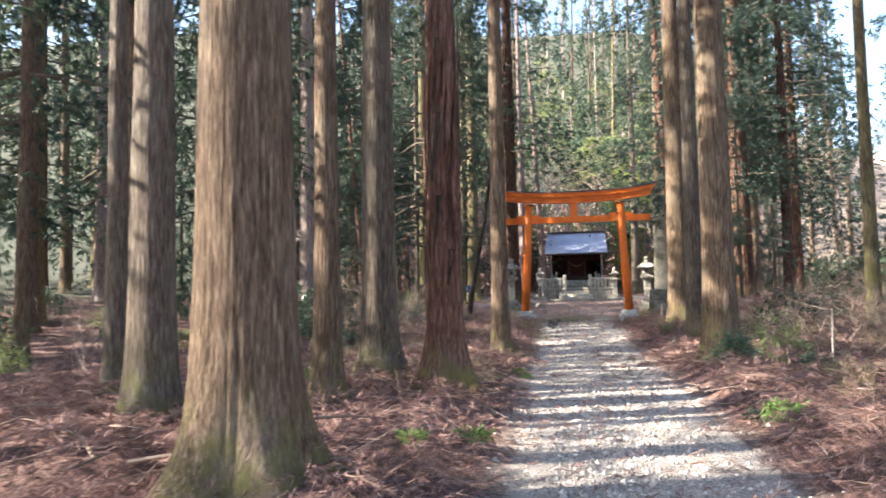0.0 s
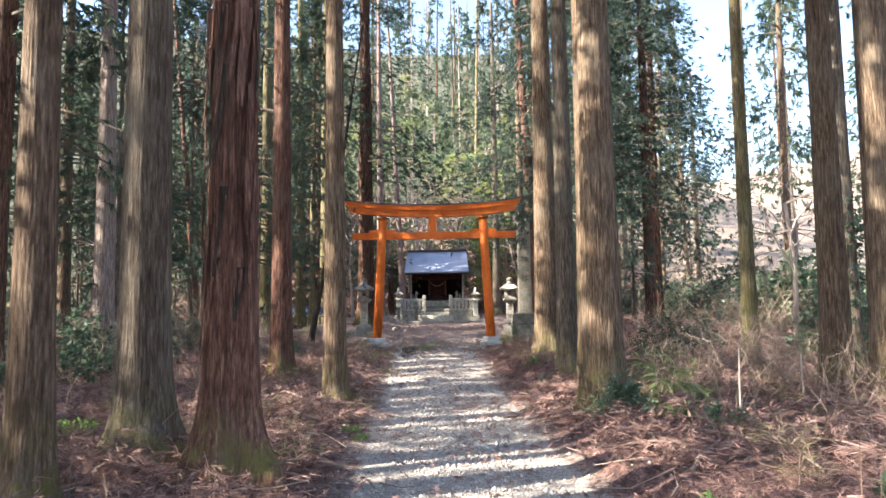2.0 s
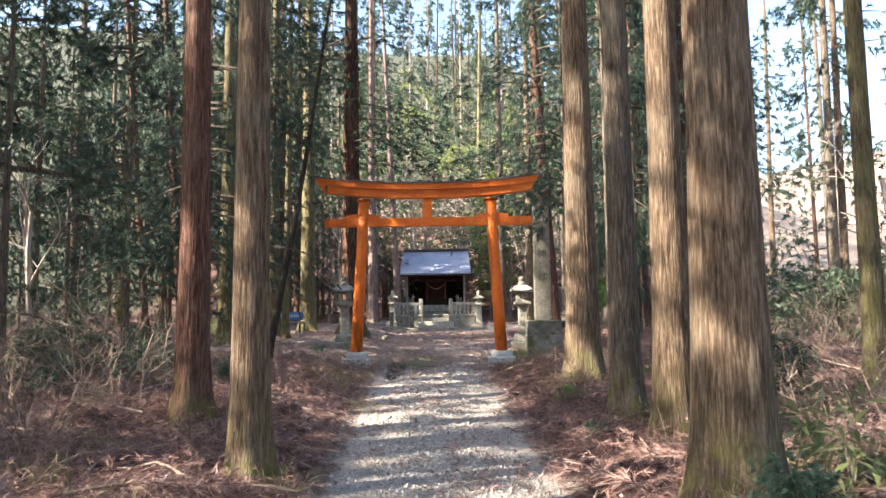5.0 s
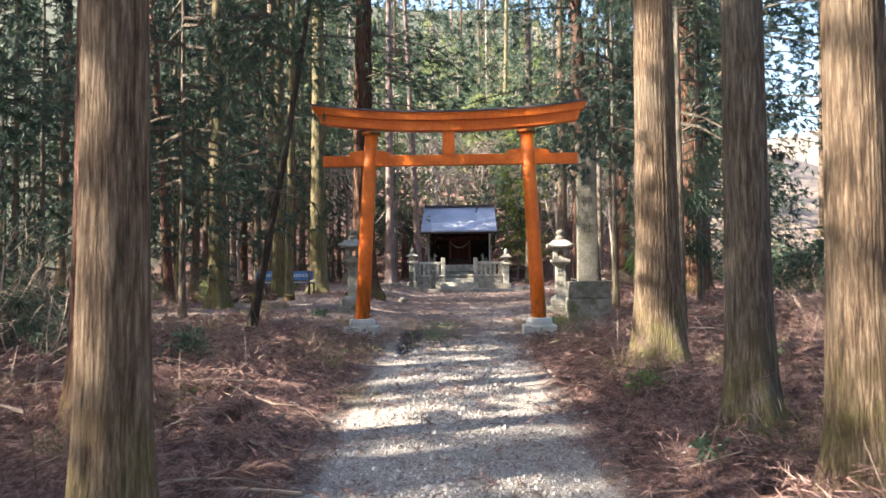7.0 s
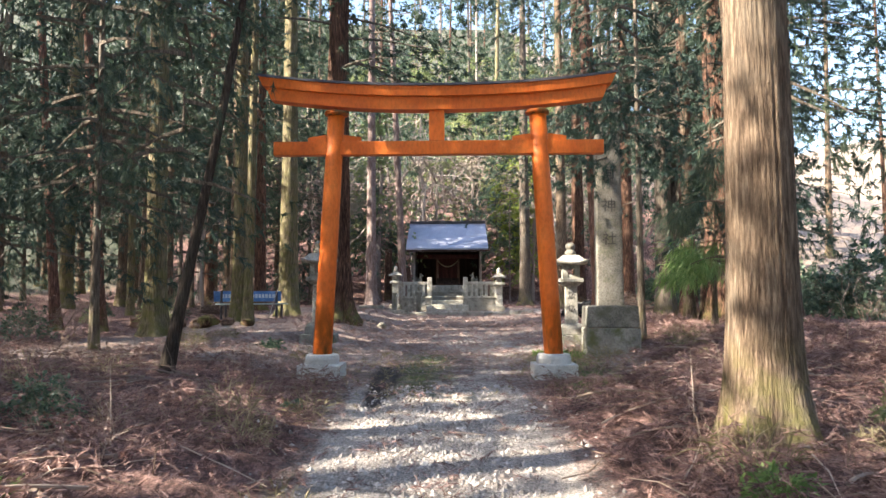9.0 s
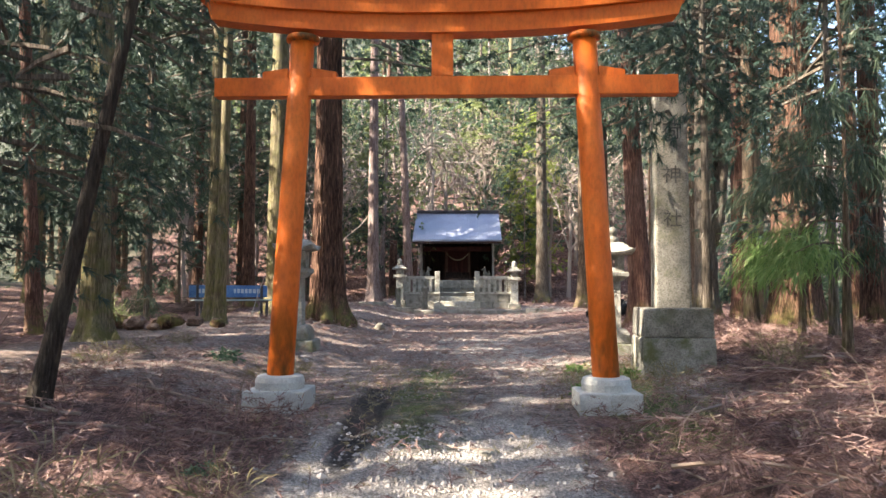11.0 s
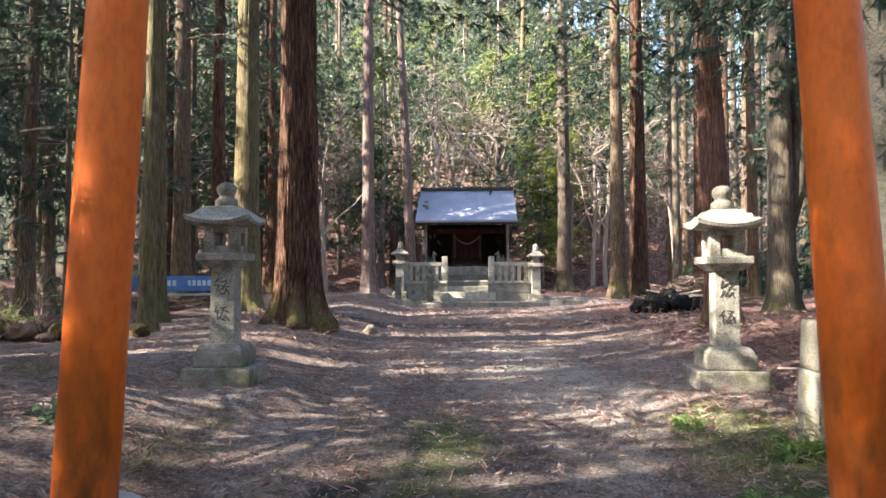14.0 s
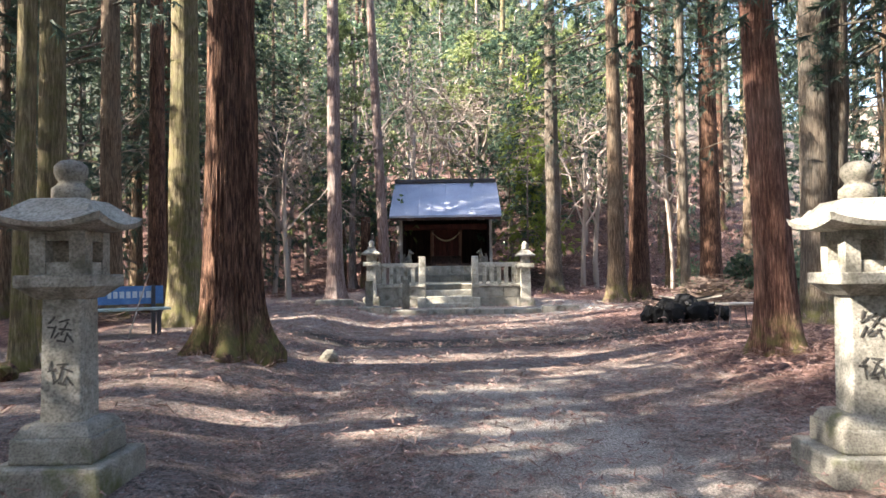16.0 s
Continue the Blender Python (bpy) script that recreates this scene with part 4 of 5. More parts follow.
def monument():
    x, y = 2.31, 23.5
    t = tagged(empty("stone_monument", x, y, gz(x, y) - 0.02, -3), "tall inscribed grey stone shrine marker on a two-tier plinth", "monument")
    block("lower_plinth", -0.405, 0.405, -0.40, 0.40, -0.15, 0.42, STONE_MOSS, t, 0.025, 0.98, "mossy rough-hewn lower block")
    block("upper_plinth", -0.39, 0.39, -0.38, 0.38, 0.424, 0.75, STONE_DARK, t, 0.03, 0.97)
    s = block("slab", -0.20, 0.20, -0.16, 0.16, 0.74, 3.4, STONE_DARK, t, 0.025, 0.92)
    for k, ch in enumerate(("荷", "神", "社")):
        cu = bpy.data.curves.new("character", "FONT")
        cu.body, cu.size, cu.align_x, cu.align_y, cu.extrude = ch, 0.22, "CENTER", "CENTER", 0.003
        tmp = bpy.data.objects.new("character", cu)
        scene.collection.objects.link(tmp)
        bpy.context.view_layer.update()
        me = bpy.data.meshes.new_from_object(tmp)
        bpy.data.objects.remove(tmp)
        me.materials.clear()
        me.materials.append(INK)
        o = new("carved_character", me)
        o.parent = s
        o.matrix_basis = pose(0.0, -0.1515 - 0.0022 * k, (2.78, 2.27, 1.76)[k], 90, 0, 0)
    return t


monument()

# ---- shrine terrace ----


def terrace():
    t = tagged(empty("stone_terrace", -0.45, 40.3, gz(-0.45, 40.3) - 0.07), "low stone retaining terrace of grey blocks with a central stair", "terrace", "", "structure")
    z1 = 0.66
    for side in (-1, 1):
        xa, xb = 0.60, 1.84
        for row, (za, zb) in enumerate(((-0.2, 0.31), (0.316, 0.58))):
            xs = [xa, xa + 0.62 + 0.2 * row, xb]
            for p, q in zip(xs, xs[1:]):
                lo, hi = sorted((side * (p + 0.004), side * (q - 0.004)))
                block("stone_block", lo, hi, -0.15, 0.22, za, zb, STONE, t, 0.012)
        lo, hi = sorted((side * xa, side * (xb + 0.06)))
        block("coping", lo, hi, -0.19, 0.26, 0.586, z1, STONE_PALE, t, 0.012)
    block("terrace_fill", -1.66, 1.9, 0.27, 9.3, -0.3, 0.64, STONE_DARK, t, 0.02)
    for k, zt in enumerate((0.17, 0.34, 0.50, 0.66)):
        block("step", -0.595, 0.595, -0.45 + 0.27 * k, -0.19 + 0.27 * k, -0.2, zt, STONE_PALE, t, 0.018)
    for side in (-1, 1):
        block("stair_cheek", *sorted((side * 0.60, side * 0.80)), -0.52, -0.16, -0.2, 0.32, STONE_PALE, t, 0.02)
    return t


terrace()


def stone_fence(side):
    """A balustrade of square stone posts with one rail."""
    zt = gz(-0.45, 40.3) + 0.592
    f = tagged(empty("stone_fence", -0.45, 40.32, zt), "low balustrade of pale weathered stone posts on the terrace edge", "fence", "balustrades of the terrace")
    block("end_post", *sorted((side * 0.60, side * 0.78)), -0.09, 0.09, -0.66 + 0.02, 0.72, STONE_PALE, f, 0.02, 0.95)
    block("corner_post", *sorted((side * 1.76, side * 1.90)), -0.08, 0.08, 0.0, 0.52, STONE_PALE, f, 0.015)
    block("rail", *sorted((side * 0.78, side * 1.92)), -0.075, 0.075, 0.43, 0.55, STONE_PALE, f, 0.015)
    for k in range(5):
        x = 0.88 + 0.19 * k
        block("baluster", *sorted((side * x, side * (x + 0.105))), -0.055, 0.055, 0.0, 0.432, STONE_PALE, f, 0.012)
    return f


stone_fence(-1)
stone_fence(1)


def small_lantern(x, y):
    t = tagged(empty("small_stone_lantern", x, y, gz(x, y) - 0.07), "small stone lantern on a square pillar before the terrace", "stone lantern", "small lanterns before the terrace")
    block("base", -0.24, 0.24, -0.22, 0.22, -0.1, 0.26, STONE_MOSS, t, 0.03, 0.85)
    block("pillar", -0.13, 0.13, -0.13, 0.13, 0.25, 1.05, STONE_PALE, t, 0.015, 0.92)
    block("platform", -0.21, 0.21, -0.21, 0.21, 1.045, 1.15, STONE_PALE, t, 0.02)
    block("fire_box", -0.12, 0.12, -0.12, 0.12, 1.148, 1.34, STONE, t, 0.015)
    lathe("cap", [(0.34, 1.335), (0.35, 1.37), (0.22, 1.43), (0.12, 1.50)], 4, STONE, t, "", False, 45)
    lathe("finial", [(0.08, 1.495), (0.11, 1.53), (0.06, 1.57), (0.085, 1.62), (0.06, 1.68), (0.01, 1.72)], 14, STONE, t, "", True)
    return t


small_lantern(-2.43, 40.0)
small_lantern(1.52, 40.0)
for px, py, h in ((-2.42, 39.3, 0.62), (-1.52, 39.5, 0.72)):
    tagged(block("stone_post", px - 0.09, px + 0.09, py - 0.08, py + 0.08, gz(px, py) - 0.1, gz(px, py) + h, STONE_DARK, None, 0.02, 0.94), "short weathered stone post standing before the terrace", "stone post", "short stone posts")
for k in range(7):
    x0 = -3.7 + 0.92 * k
    tagged(block("kerb_stone", x0, x0 + 0.9, 39.0 + 0.02 * (k % 2), 39.26, gz(x0 + 0.4, 38.9) - 0.1, gz(x0 + 0.4, 38.9) + 0.14 - 0.006 * (k % 3), STONE, None, 0.02), "long low kerb stone edging the terrace forecourt", "kerb stone", "kerb stones")


def fox(x, y, z, face):
    """A seated stone fox, one plain mesh."""
    bm = bmesh.new()

    def ball(c, r, s=(1, 1, 1), ang=0.0):
        bmesh.ops.create_icosphere(bm, subdivisions=2, radius=r, matrix=pose(*c, 0, ang, 0) @ Matrix.Diagonal((*s, 1)))

    slab(bm, -0.2, 0.2, -0.13, 0.13, 0, 0.06, 0.01)
    ball((-0.02, 0, 0.2), 0.13, (1.0, 0.75, 1.1))
    ball((0.06, 0, 0.32), 0.09, (0.85, 0.75, 1.5), -12)
    ball((0.10, 0, 0.47), 0.075, (1.15, 0.8, 0.9))
    ball((0.18, 0, 0.45), 0.036, (1.7, 0.8, 0.8))
    ball((0.11, -0.05, 0.15), 0.034, (1, 1, 3.0))
    ball((0.11, 0.05, 0.15), 0.034, (1, 1, 3.0))
    for s in (-0.04, 0.04):
        bmesh.ops.create_cone(bm, segments=8, radius1=0.032, radius2=0.002, depth=0.11, cap_ends=True, matrix=pose(0.07, s, 0.56))
    for k in range(6):
        ball((-0.15 - 0.02 * math.sin(k * 0.8), 0, 0.12 + 0.055 * k), 0.055 - 0.004 * k)
    if face < 0:
        bmesh.ops.transform(bm, matrix=pose(0, 0, 0, 0, 0, 180), verts=bm.verts)
    o = part("fox_statue", bm, STONE_DARK, None, "", True)
    o.matrix_basis = pose(x, y, z, 0, 0, -25 * face)
    return tagged(o, "small seated grey stone fox guarding the shrine", "statue", "pair of fox statues")


def shrine():
    cx, y0 = -0.56, 46.9
    zb = gz(-0.45, 40.3) + 0.485
    h = tagged(empty("shrine_building", cx, y0, zb), "small dark timber shrine with a plain grey-blue metal roof", "shrine")
    fl = 0.62
    for k, (xa, xb) in enumerate(((-1.85, -0.62), (-0.614, 0.61), (0.616, 1.85))):
        block("foundation_stone", xa, xb, -0.75, 2.5, 0.0, fl - 0.32, STONE_DARK, h, 0.02)
        block("foundation_stone", xa, xb, -0.55, 2.5, fl - 0.316, fl, STONE, h, 0.02)
    for s in (-1, 1):
        block("post", s * 1.58 - 0.05, s * 1.58 + 0.05, -0.05, 0.05, fl, 2.45, WOOD_GREY, h, 0.01)
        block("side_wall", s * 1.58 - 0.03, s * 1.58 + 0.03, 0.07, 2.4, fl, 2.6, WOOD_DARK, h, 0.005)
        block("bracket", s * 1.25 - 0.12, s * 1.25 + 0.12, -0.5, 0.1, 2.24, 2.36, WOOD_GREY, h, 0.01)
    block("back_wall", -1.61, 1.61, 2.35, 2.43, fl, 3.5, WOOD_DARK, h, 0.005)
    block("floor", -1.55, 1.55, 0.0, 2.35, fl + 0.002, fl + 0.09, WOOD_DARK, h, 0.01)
    block("front_beam", -1.7, 1.7, -0.1, 0.1, 2.26, 2.45, WOOD_DARK, h, 0.01)
    block("inner_beam", -1.5, 1.5, 0.8, 0.95, 1.95, 2.15, WOOD_RED, h, 0.01)
    inner = block("inner_sanctuary", -0.5, 0.5, 1.3, 2.0, fl + 0.3, 1.98, WOOD_RED, h, 0.02, 1.0, "red-brown inner sanctuary")
    block("sanctuary_door", -0.42, -0.01, 1.26, 1.30, fl + 0.42, 1.75, WOOD_RED, inner, 0.008)
    block("sanctuary_door", 0.01, 0.42, 1.26, 1.30, fl + 0.42, 1.75, WOOD_RED, inner, 0.008)
    block("sanctuary_lintel", -0.85, 0.85, 1.0, 1.28, 2.0, 2.09, WOOD_GREY, inner, 0.01)
    block("sanctuary_roof", -1.0, 1.0, 0.95, 2.2, 2.1, 2.17, WOOD_RED, inner, 0.01, 0.8)
    for s in (-1, 1):
        block("door_post", s * 0.52 - 0.06, s * 0.52 + 0.06, 1.1, 1.26, fl + 0.1, 2.0, WOOD_FRAME, inner, 0.01)
    for k in range(3):
        block("inner_step", -0.55, 0.55, 0.65 + 0.2 * k, 0.86 + 0.2 * k, fl + 0.09, fl + 0.18 + 0.1 * k, WOOD_DARK, inner, 0.01)
    pts = [(0.5 * q, 1.05, 1.86 - 0.3 * (1 - q * q)) for q in np.linspace(-1, 1, 15)]
    vs, fs = tube(pts, [0.018 + 0.014 * (1 - q * q) for q in np.linspace(-1, 1, 15)], 8)
    raw("sacred_rope", vs, fs, ROPE, inner, "sagging twisted straw rope", True)
    # roof: two metal slopes, eaves boards and a dark ridge
    ez, rz_, ey, ry, by = 2.36, 3.72, -0.75, 1.0, 2.9

    def slope(name, ya, za, yb, zb2, mat):
        bm = bmesh.new()
        w0, w1 = 1.93, 1.86
        vs = [bm.verts.new(p) for p in ((-w0, ya, za), (w0, ya, za), (w1, yb, zb2), (-w1, yb, zb2), (-w0, ya, za - 0.07), (w0, ya, za - 0.07), (w1, yb, zb2 - 0.07), (-w1, yb, zb2 - 0.07))]
        for f in ((0, 1, 2, 3), (7, 6, 5, 4), (0, 4, 5, 1), (1, 5, 6, 2), (2, 6, 7, 3), (3, 7, 4, 0)):
            bm.faces.new([vs[i] for i in f])
        return part(name, bm, mat, h, "plain grey-blue sheet metal roof slope")

    front = slope("roof", ey, ez, ry, rz_, ROOF_METAL)
    slope("roof", by, ez + 0.1, ry + 0.002, rz_, ROOF_METAL)
    for k in range(1, 8):
        q = -1 + 2 * k / 8
        vs, fs = tube([(1.90 * q, ey + 0.005, ez + 0.004), (1.80 * q, ry, rz_ + 0.004)], [0.007, 0.007], 6)
        raw("roof_seam", vs, fs, ROOF_METAL, front)
    block("ridge_cap", -1.86, 1.86, ry - 0.11, ry + 0.11, rz_ - 0.03, rz_ + 0.10, DARK_METAL, h, 0.02, 1.0, "dark ridge cap")
    block("eaves_board", -1.9, 1.9, ey + 0.02, ey + 0.08, ez - 0.16, ez - 0.075, WOOD_DARK, h, 0.006)
    for s in (-1, 1):
        bm = bmesh.new()
        vs = [bm.verts.new(p) for p in ((s * 1.60, 0.0, 2.3), (s * 1.60, 2.4, 2.3), (s * 1.60, ry, rz_ - 0.1), (s * 1.66, 0.0, 2.3), (s * 1.66, 2.4, 2.3), (s * 1.66, ry, rz_ - 0.1))]
        for f in ((0, 1, 2), (5, 4, 3), (0, 3, 4, 1), (1, 4, 5, 2), (2, 5, 3, 0)):
            bm.faces.new([vs[i] for i in f])
        bmesh.ops.recalc_face_normals(bm, faces=bm.faces)
        part("gable", bm, WOOD_DARK, h)
    fox(cx - 1.32, y0 - 0.4, zb + fl - 0.0, 1)
    fox(cx + 1.26, y0 - 0.4, zb + fl - 0.0, -1)
    return h


shrine()

# ---- undergrowth ----


def branching(rng, start, direction, length, radius, depth, vs, fs, sides=3, up=0.25, curl=0.45):
    """Bare forking branches, appended to vs and fs."""
    p, d = Vector(start), Vector(direction).normalized()
    pts, rad = [p.copy()], [radius]
    for k in range(3):
        d = (d + Vector(rng.normal(0, curl, 3)) * 0.35 + Vector((0, 0, up)) * 0.12).normalized()
        p = p + d * length / 3
        pts.append(p.copy())
        rad.append(radius * (1 - 0.2 * (k + 1)))
    tv, tf = tube(pts, rad, sides, False)
    fs += [tuple(i + len(vs) for i in f) for f in tf]
    vs += tv
    if depth > 0:
        for k in range(int(rng.integers(2, 5))):
            q = pts[int(rng.integers(1, 4))]
            nd = (d + Vector(rng.normal(0, 0.75, 3))).normalized()
            branching(rng, q, nd, length * rng.uniform(0.5, 0.8), radius * 0.55, depth - 1, vs, fs, max(3, sides - 1), up, curl)


def shared(name, vs, fs, mat):
    o = raw(name, vs, fs, mat)
    me = o.data
    bpy.data.objects.remove(o)
    return me


def bare_mesh(seed, stems, length, radius, depth, spread):
    rng = np.random.default_rng(seed)
    vs, fs = [], []
    for _ in range(stems):
        a = rng.uniform(0, 6.28)
        branching(rng, (0.1 * math.cos(a), 0.1 * math.sin(a), -0.05), (spread * math.cos(a), spread * math.sin(a), 1), length, radius, depth, vs, fs)
    return shared("branchwork", vs, fs, TWIG)


def bare_tree_mesh(seed):
    """A leafless tree: a slim crooked stem, then forking limbs and fine twigs."""
    rng = np.random.default_rng(seed)
    pts = [Vector((0.05 * math.sin(1.3 * z + seed), 0.05 * math.cos(1.7 * z + seed), z)) for z in (-0.1, 0.6, 1.3, 2.0, 2.7)]
    vs, fs = tube(pts, [0.06, 0.05, 0.046, 0.042, 0.038], 7, False)
    for k in range(5):
        a = k * 1.26 + rng.uniform(-0.4, 0.4)
        branching(rng, pts[2 + k % 3], (math.cos(a), math.sin(a), rng.uniform(0.5, 1.6)), rng.uniform(1.1, 1.8), 0.026, 3, vs, fs, 4, 0.1, 0.6)
    return shared("branchwork", vs, fs, TWIG)


def bush_mesh(seed, mat, wide, tall, sprays, blades, length, width, droop):
    rng = np.random.default_rng(seed)
    a, q, u = rng.uniform(0, 6.28, sprays), rng.uniform(0.2, 1, sprays) ** 0.6, rng.uniform(0.05, 1, sprays)
    rr = wide * q * np.sqrt(np.clip(1.05 - u * u, 0.05, 1)) * (1 + 0.35 * np.sin(3 * a + seed))
    pos = np.stack([rr * np.cos(a), rr * np.sin(a), tall * u * rng.uniform(0.7, 1.1, sprays)], -1)
    out = np.stack([np.cos(a), np.sin(a), 0.5 + 0 * a], -1)
    v, f = fronds(rng, pos, out, blades, length, width, 0.7, droop)
    return shared("foliage", v, f, mat)


BARE = [bare_mesh(80 + s, 4, 0.6, 0.0065, 3, 0.6) for s in range(3)]
BARE_THIN = [bare_mesh(85 + s, 5, 0.8, 0.008, 2, 0.6) for s in range(2)]
BARE_TALL = [bare_tree_mesh(90 + s) for s in range(3)]
for me in BARE_TALL:
    me.materials[0] = PALE_TWIG
BUSH = [bush_mesh(100, BROADLEAF, 0.55, 0.8, 170, 7, 0.10, 0.05, 0.1), bush_mesh(101, BROADLEAF, 0.8, 1.1, 260, 7, 0.11, 0.05, 0.1), bush_mesh(102, NEEDLES, 0.5, 0.9, 150, 9, 0.22, 0.025, 0.3), bush_mesh(103, LIGHTLEAF, 0.4, 0.6, 90, 6, 0.16, 0.028, 0.35)]
TUFT = [bush_mesh(110, GRASS, 0.22, 0.12, 40, 4, 0.3, 0.012, -0.6), bush_mesh(111, NEEDLES_FRESH, 0.2, 0.12, 40, 6, 0.14, 0.03, 0.0), bush_mesh(112, BROADLEAF, 0.25, 0.15, 34, 5, 0.13, 0.06, 0.0)]


def shrub(kind, label, x, y, scale, turn, leaf=None, stems=None, group="undergrowth", category="shrub"):
    t = tagged(empty(kind, x, y, gz(x, y)), label, category, group)
    for name, me in (("foliage", leaf), ("branchwork", stems)):
        if me:
            o = new(name, me)
            o.parent = t
            o["kind"] = "stuff"
            o.matrix_basis = pose(0, 0, 0, 0, 0, turn) @ Matrix.Diagonal((scale, scale, scale, 1))
    return t


def strew(count, box, seed, make, keep):
    rng = np.random.default_rng(seed)
    for _ in range(count):
        x, y = rng.uniform(box[0], box[1]), rng.uniform(box[2], box[3])
        if not keep(x, y) and all((x - a) ** 2 + (y - b) ** 2 > 0.16 for a, b in placed):
            make(x, y, rng)


def mixed_shrub(x, y, rng):
    k = rng.uniform()
    s, a = rng.uniform(0.5, 1.15), rng.uniform(0, 360)
    if k < 0.6:
        shrub("bare_shrub", "leafless grey-brown twiggy shrub", x, y, s, a, None, BARE[rng.integers(0, 3)] if abs(x) < 7 and y < 24 else BARE_THIN[rng.integers(0, 2)])
    elif k < 0.8:
        shrub("evergreen_shrub", "low glossy dark green evergreen shrub", x, y, s, a, BUSH[rng.integers(0, 2)], BARE_THIN[0])
    elif k < 0.9:
        shrub("cedar_seedling", "small bushy green cedar seedling", x, y, s, a, BUSH[2], None)
    else:
        shrub("dwarf_bamboo", "pale yellow-green dwarf bamboo clump", x, y, s, a, BUSH[3], BARE_THIN[1])


strew(75, (3.0, 13, 8.5, 30), 21, mixed_shrub, lambda x, y: (y > 21 and x < 6.5) or (x < 3.6 and y < 11))
strew(60, (10, 26, 8, 48), 22, mixed_shrub, lambda x, y: False)


def wood_shrub(x, y, rng):
    if rng.uniform() < 0.7:
        shrub("bare_shrub", "leafless grey-brown twiggy shrub", x, y, rng.uniform(0.6, 1.5), rng.uniform(0, 360), None, BARE[rng.integers(0, 3)])
    else:
        shrub("evergreen_shrub", "low dark green evergreen shrub under the cedars", x, y, rng.uniform(0.4, 0.7), rng.uniform(0, 360), BUSH[rng.integers(0, 2)], BARE_THIN[0])


def tall_shrub(x, y, rng):
    if rng.uniform() < 0.7:
        shrub("evergreen_shrub", "tall dense evergreen bush at the wood's edge", x, y, rng.uniform(1.3, 2.2), rng.uniform(0, 360), BUSH[rng.integers(0, 2)], BARE_THIN[0])
    else:
        shrub("bare_shrub", "leafless grey-brown twiggy shrub", x, y, rng.uniform(1.2, 2.0), rng.uniform(0, 360), None, BARE_THIN[rng.integers(0, 2)])


strew(70, (7.5, 18, 15, 44), 25, tall_shrub, lambda x, y: False)
strew(75, (-16, -3.6, 9, 34), 23, mixed_shrub, lambda x, y: (y > 17.5 and x > -6.6) or (y < 13 and x > -5.0))
strew(64, (3.0, 11, 8.5, 22), 26, lambda x, y, rng: shrub("bare_shrub", "leafless grey-brown twiggy shrub", x, y, rng.uniform(0.7, 1.5), rng.uniform(0, 360), None, BARE[rng.integers(0, 3)]), lambda x, y: y > 20 and x < 6)
strew(60, (-11, -3.2, 12.5, 21), 27, wood_shrub, lambda x, y: x > -3.9 and y > 18)
strew(50, (-14, 12, 47, 64), 24, mixed_shrub, lambda x, y: -3.2 < x < 2.4 and y < 51)
shrub("evergreen_shrub", "glossy green shrub at the foot of a thick cedar", 2.0, 10.75, 0.55, 30, BUSH[0], BARE[2])
shrub("dwarf_bamboo", "pale yellow-green bamboo grass hanging beside a trunk", 2.65, 11.35, 1.1, 80, BUSH[3], BARE[1])
shrub("bare_shrub", "tangled leafless pale shrub in the wood", -4.6, 16.6, 1.9, 40, None, BARE[1])
shrub("bare_shrub", "tangled leafless pale shrub in the wood", -5.6, 18.3, 1.8, 140, None, BARE[2])
for x, y, s in ((-3.6, 15.2, 1.3), (-4.2, 14.2, 1.5), (-5.3, 15.6, 1.7), (-3.9, 17.4, 1.2), (-6.2, 13.6, 1.6), (-2.6, 17.6, 0.7), (-2.2, 16.6, 0.6), (3.2, 12.4, 1.0), (4.4, 14.0, 1.2), (3.6, 15.4, 1.1)):
    shrub("bare_shrub", "tangled leafless pale shrub in the wood", x, y, s, 77 * x, None, BARE[int(abs(x * 7)) % 3])
for x, y, s in ((-1.0, 6.1, 0.55), (-1.35, 5.4, 0.4), (4.1, 10.6, 0.5), (3.4, 12.8, 0.5), (-0.9, 10.5, 0.3)):
    shrub("fern_tuft", "small bright green seedling tuft in brown litter", x, y, s, 50 * x, TUFT[1], None, "green tufts", "plant")


def tuft_some(x, y, rng):
    k = int(rng.integers(0, 3)) if rng.uniform() < 0.45 else 0
    shrub("grass_tuft", ("dry straw-coloured grass tuft", "small green seedling tuft", "small dark green leafy weed")[k], x, y, rng.uniform(0.3, 0.75), rng.uniform(0, 360), TUFT[k], None, "weeds", "plant")


strew(60, (1.4, 6.5, 7.0, 17), 31, tuft_some, lambda x, y: False)
strew(45, (-4.5, -0.9, 8, 20.5), 32, tuft_some, lambda x, y: False)
strew(26, (-4.2, 4.0, 22.0, 25.2), 33, tuft_some, lambda x, y: abs(x + 0.1) < 1.0)


def bare_tree(x, y, s, k, label="leafless pale deciduous tree with fine spreading twigs"):
    shrub("bare_tree", label, x, y, s, 70 * k, None, BARE_TALL[k % 3], "leafless trees", "tree")


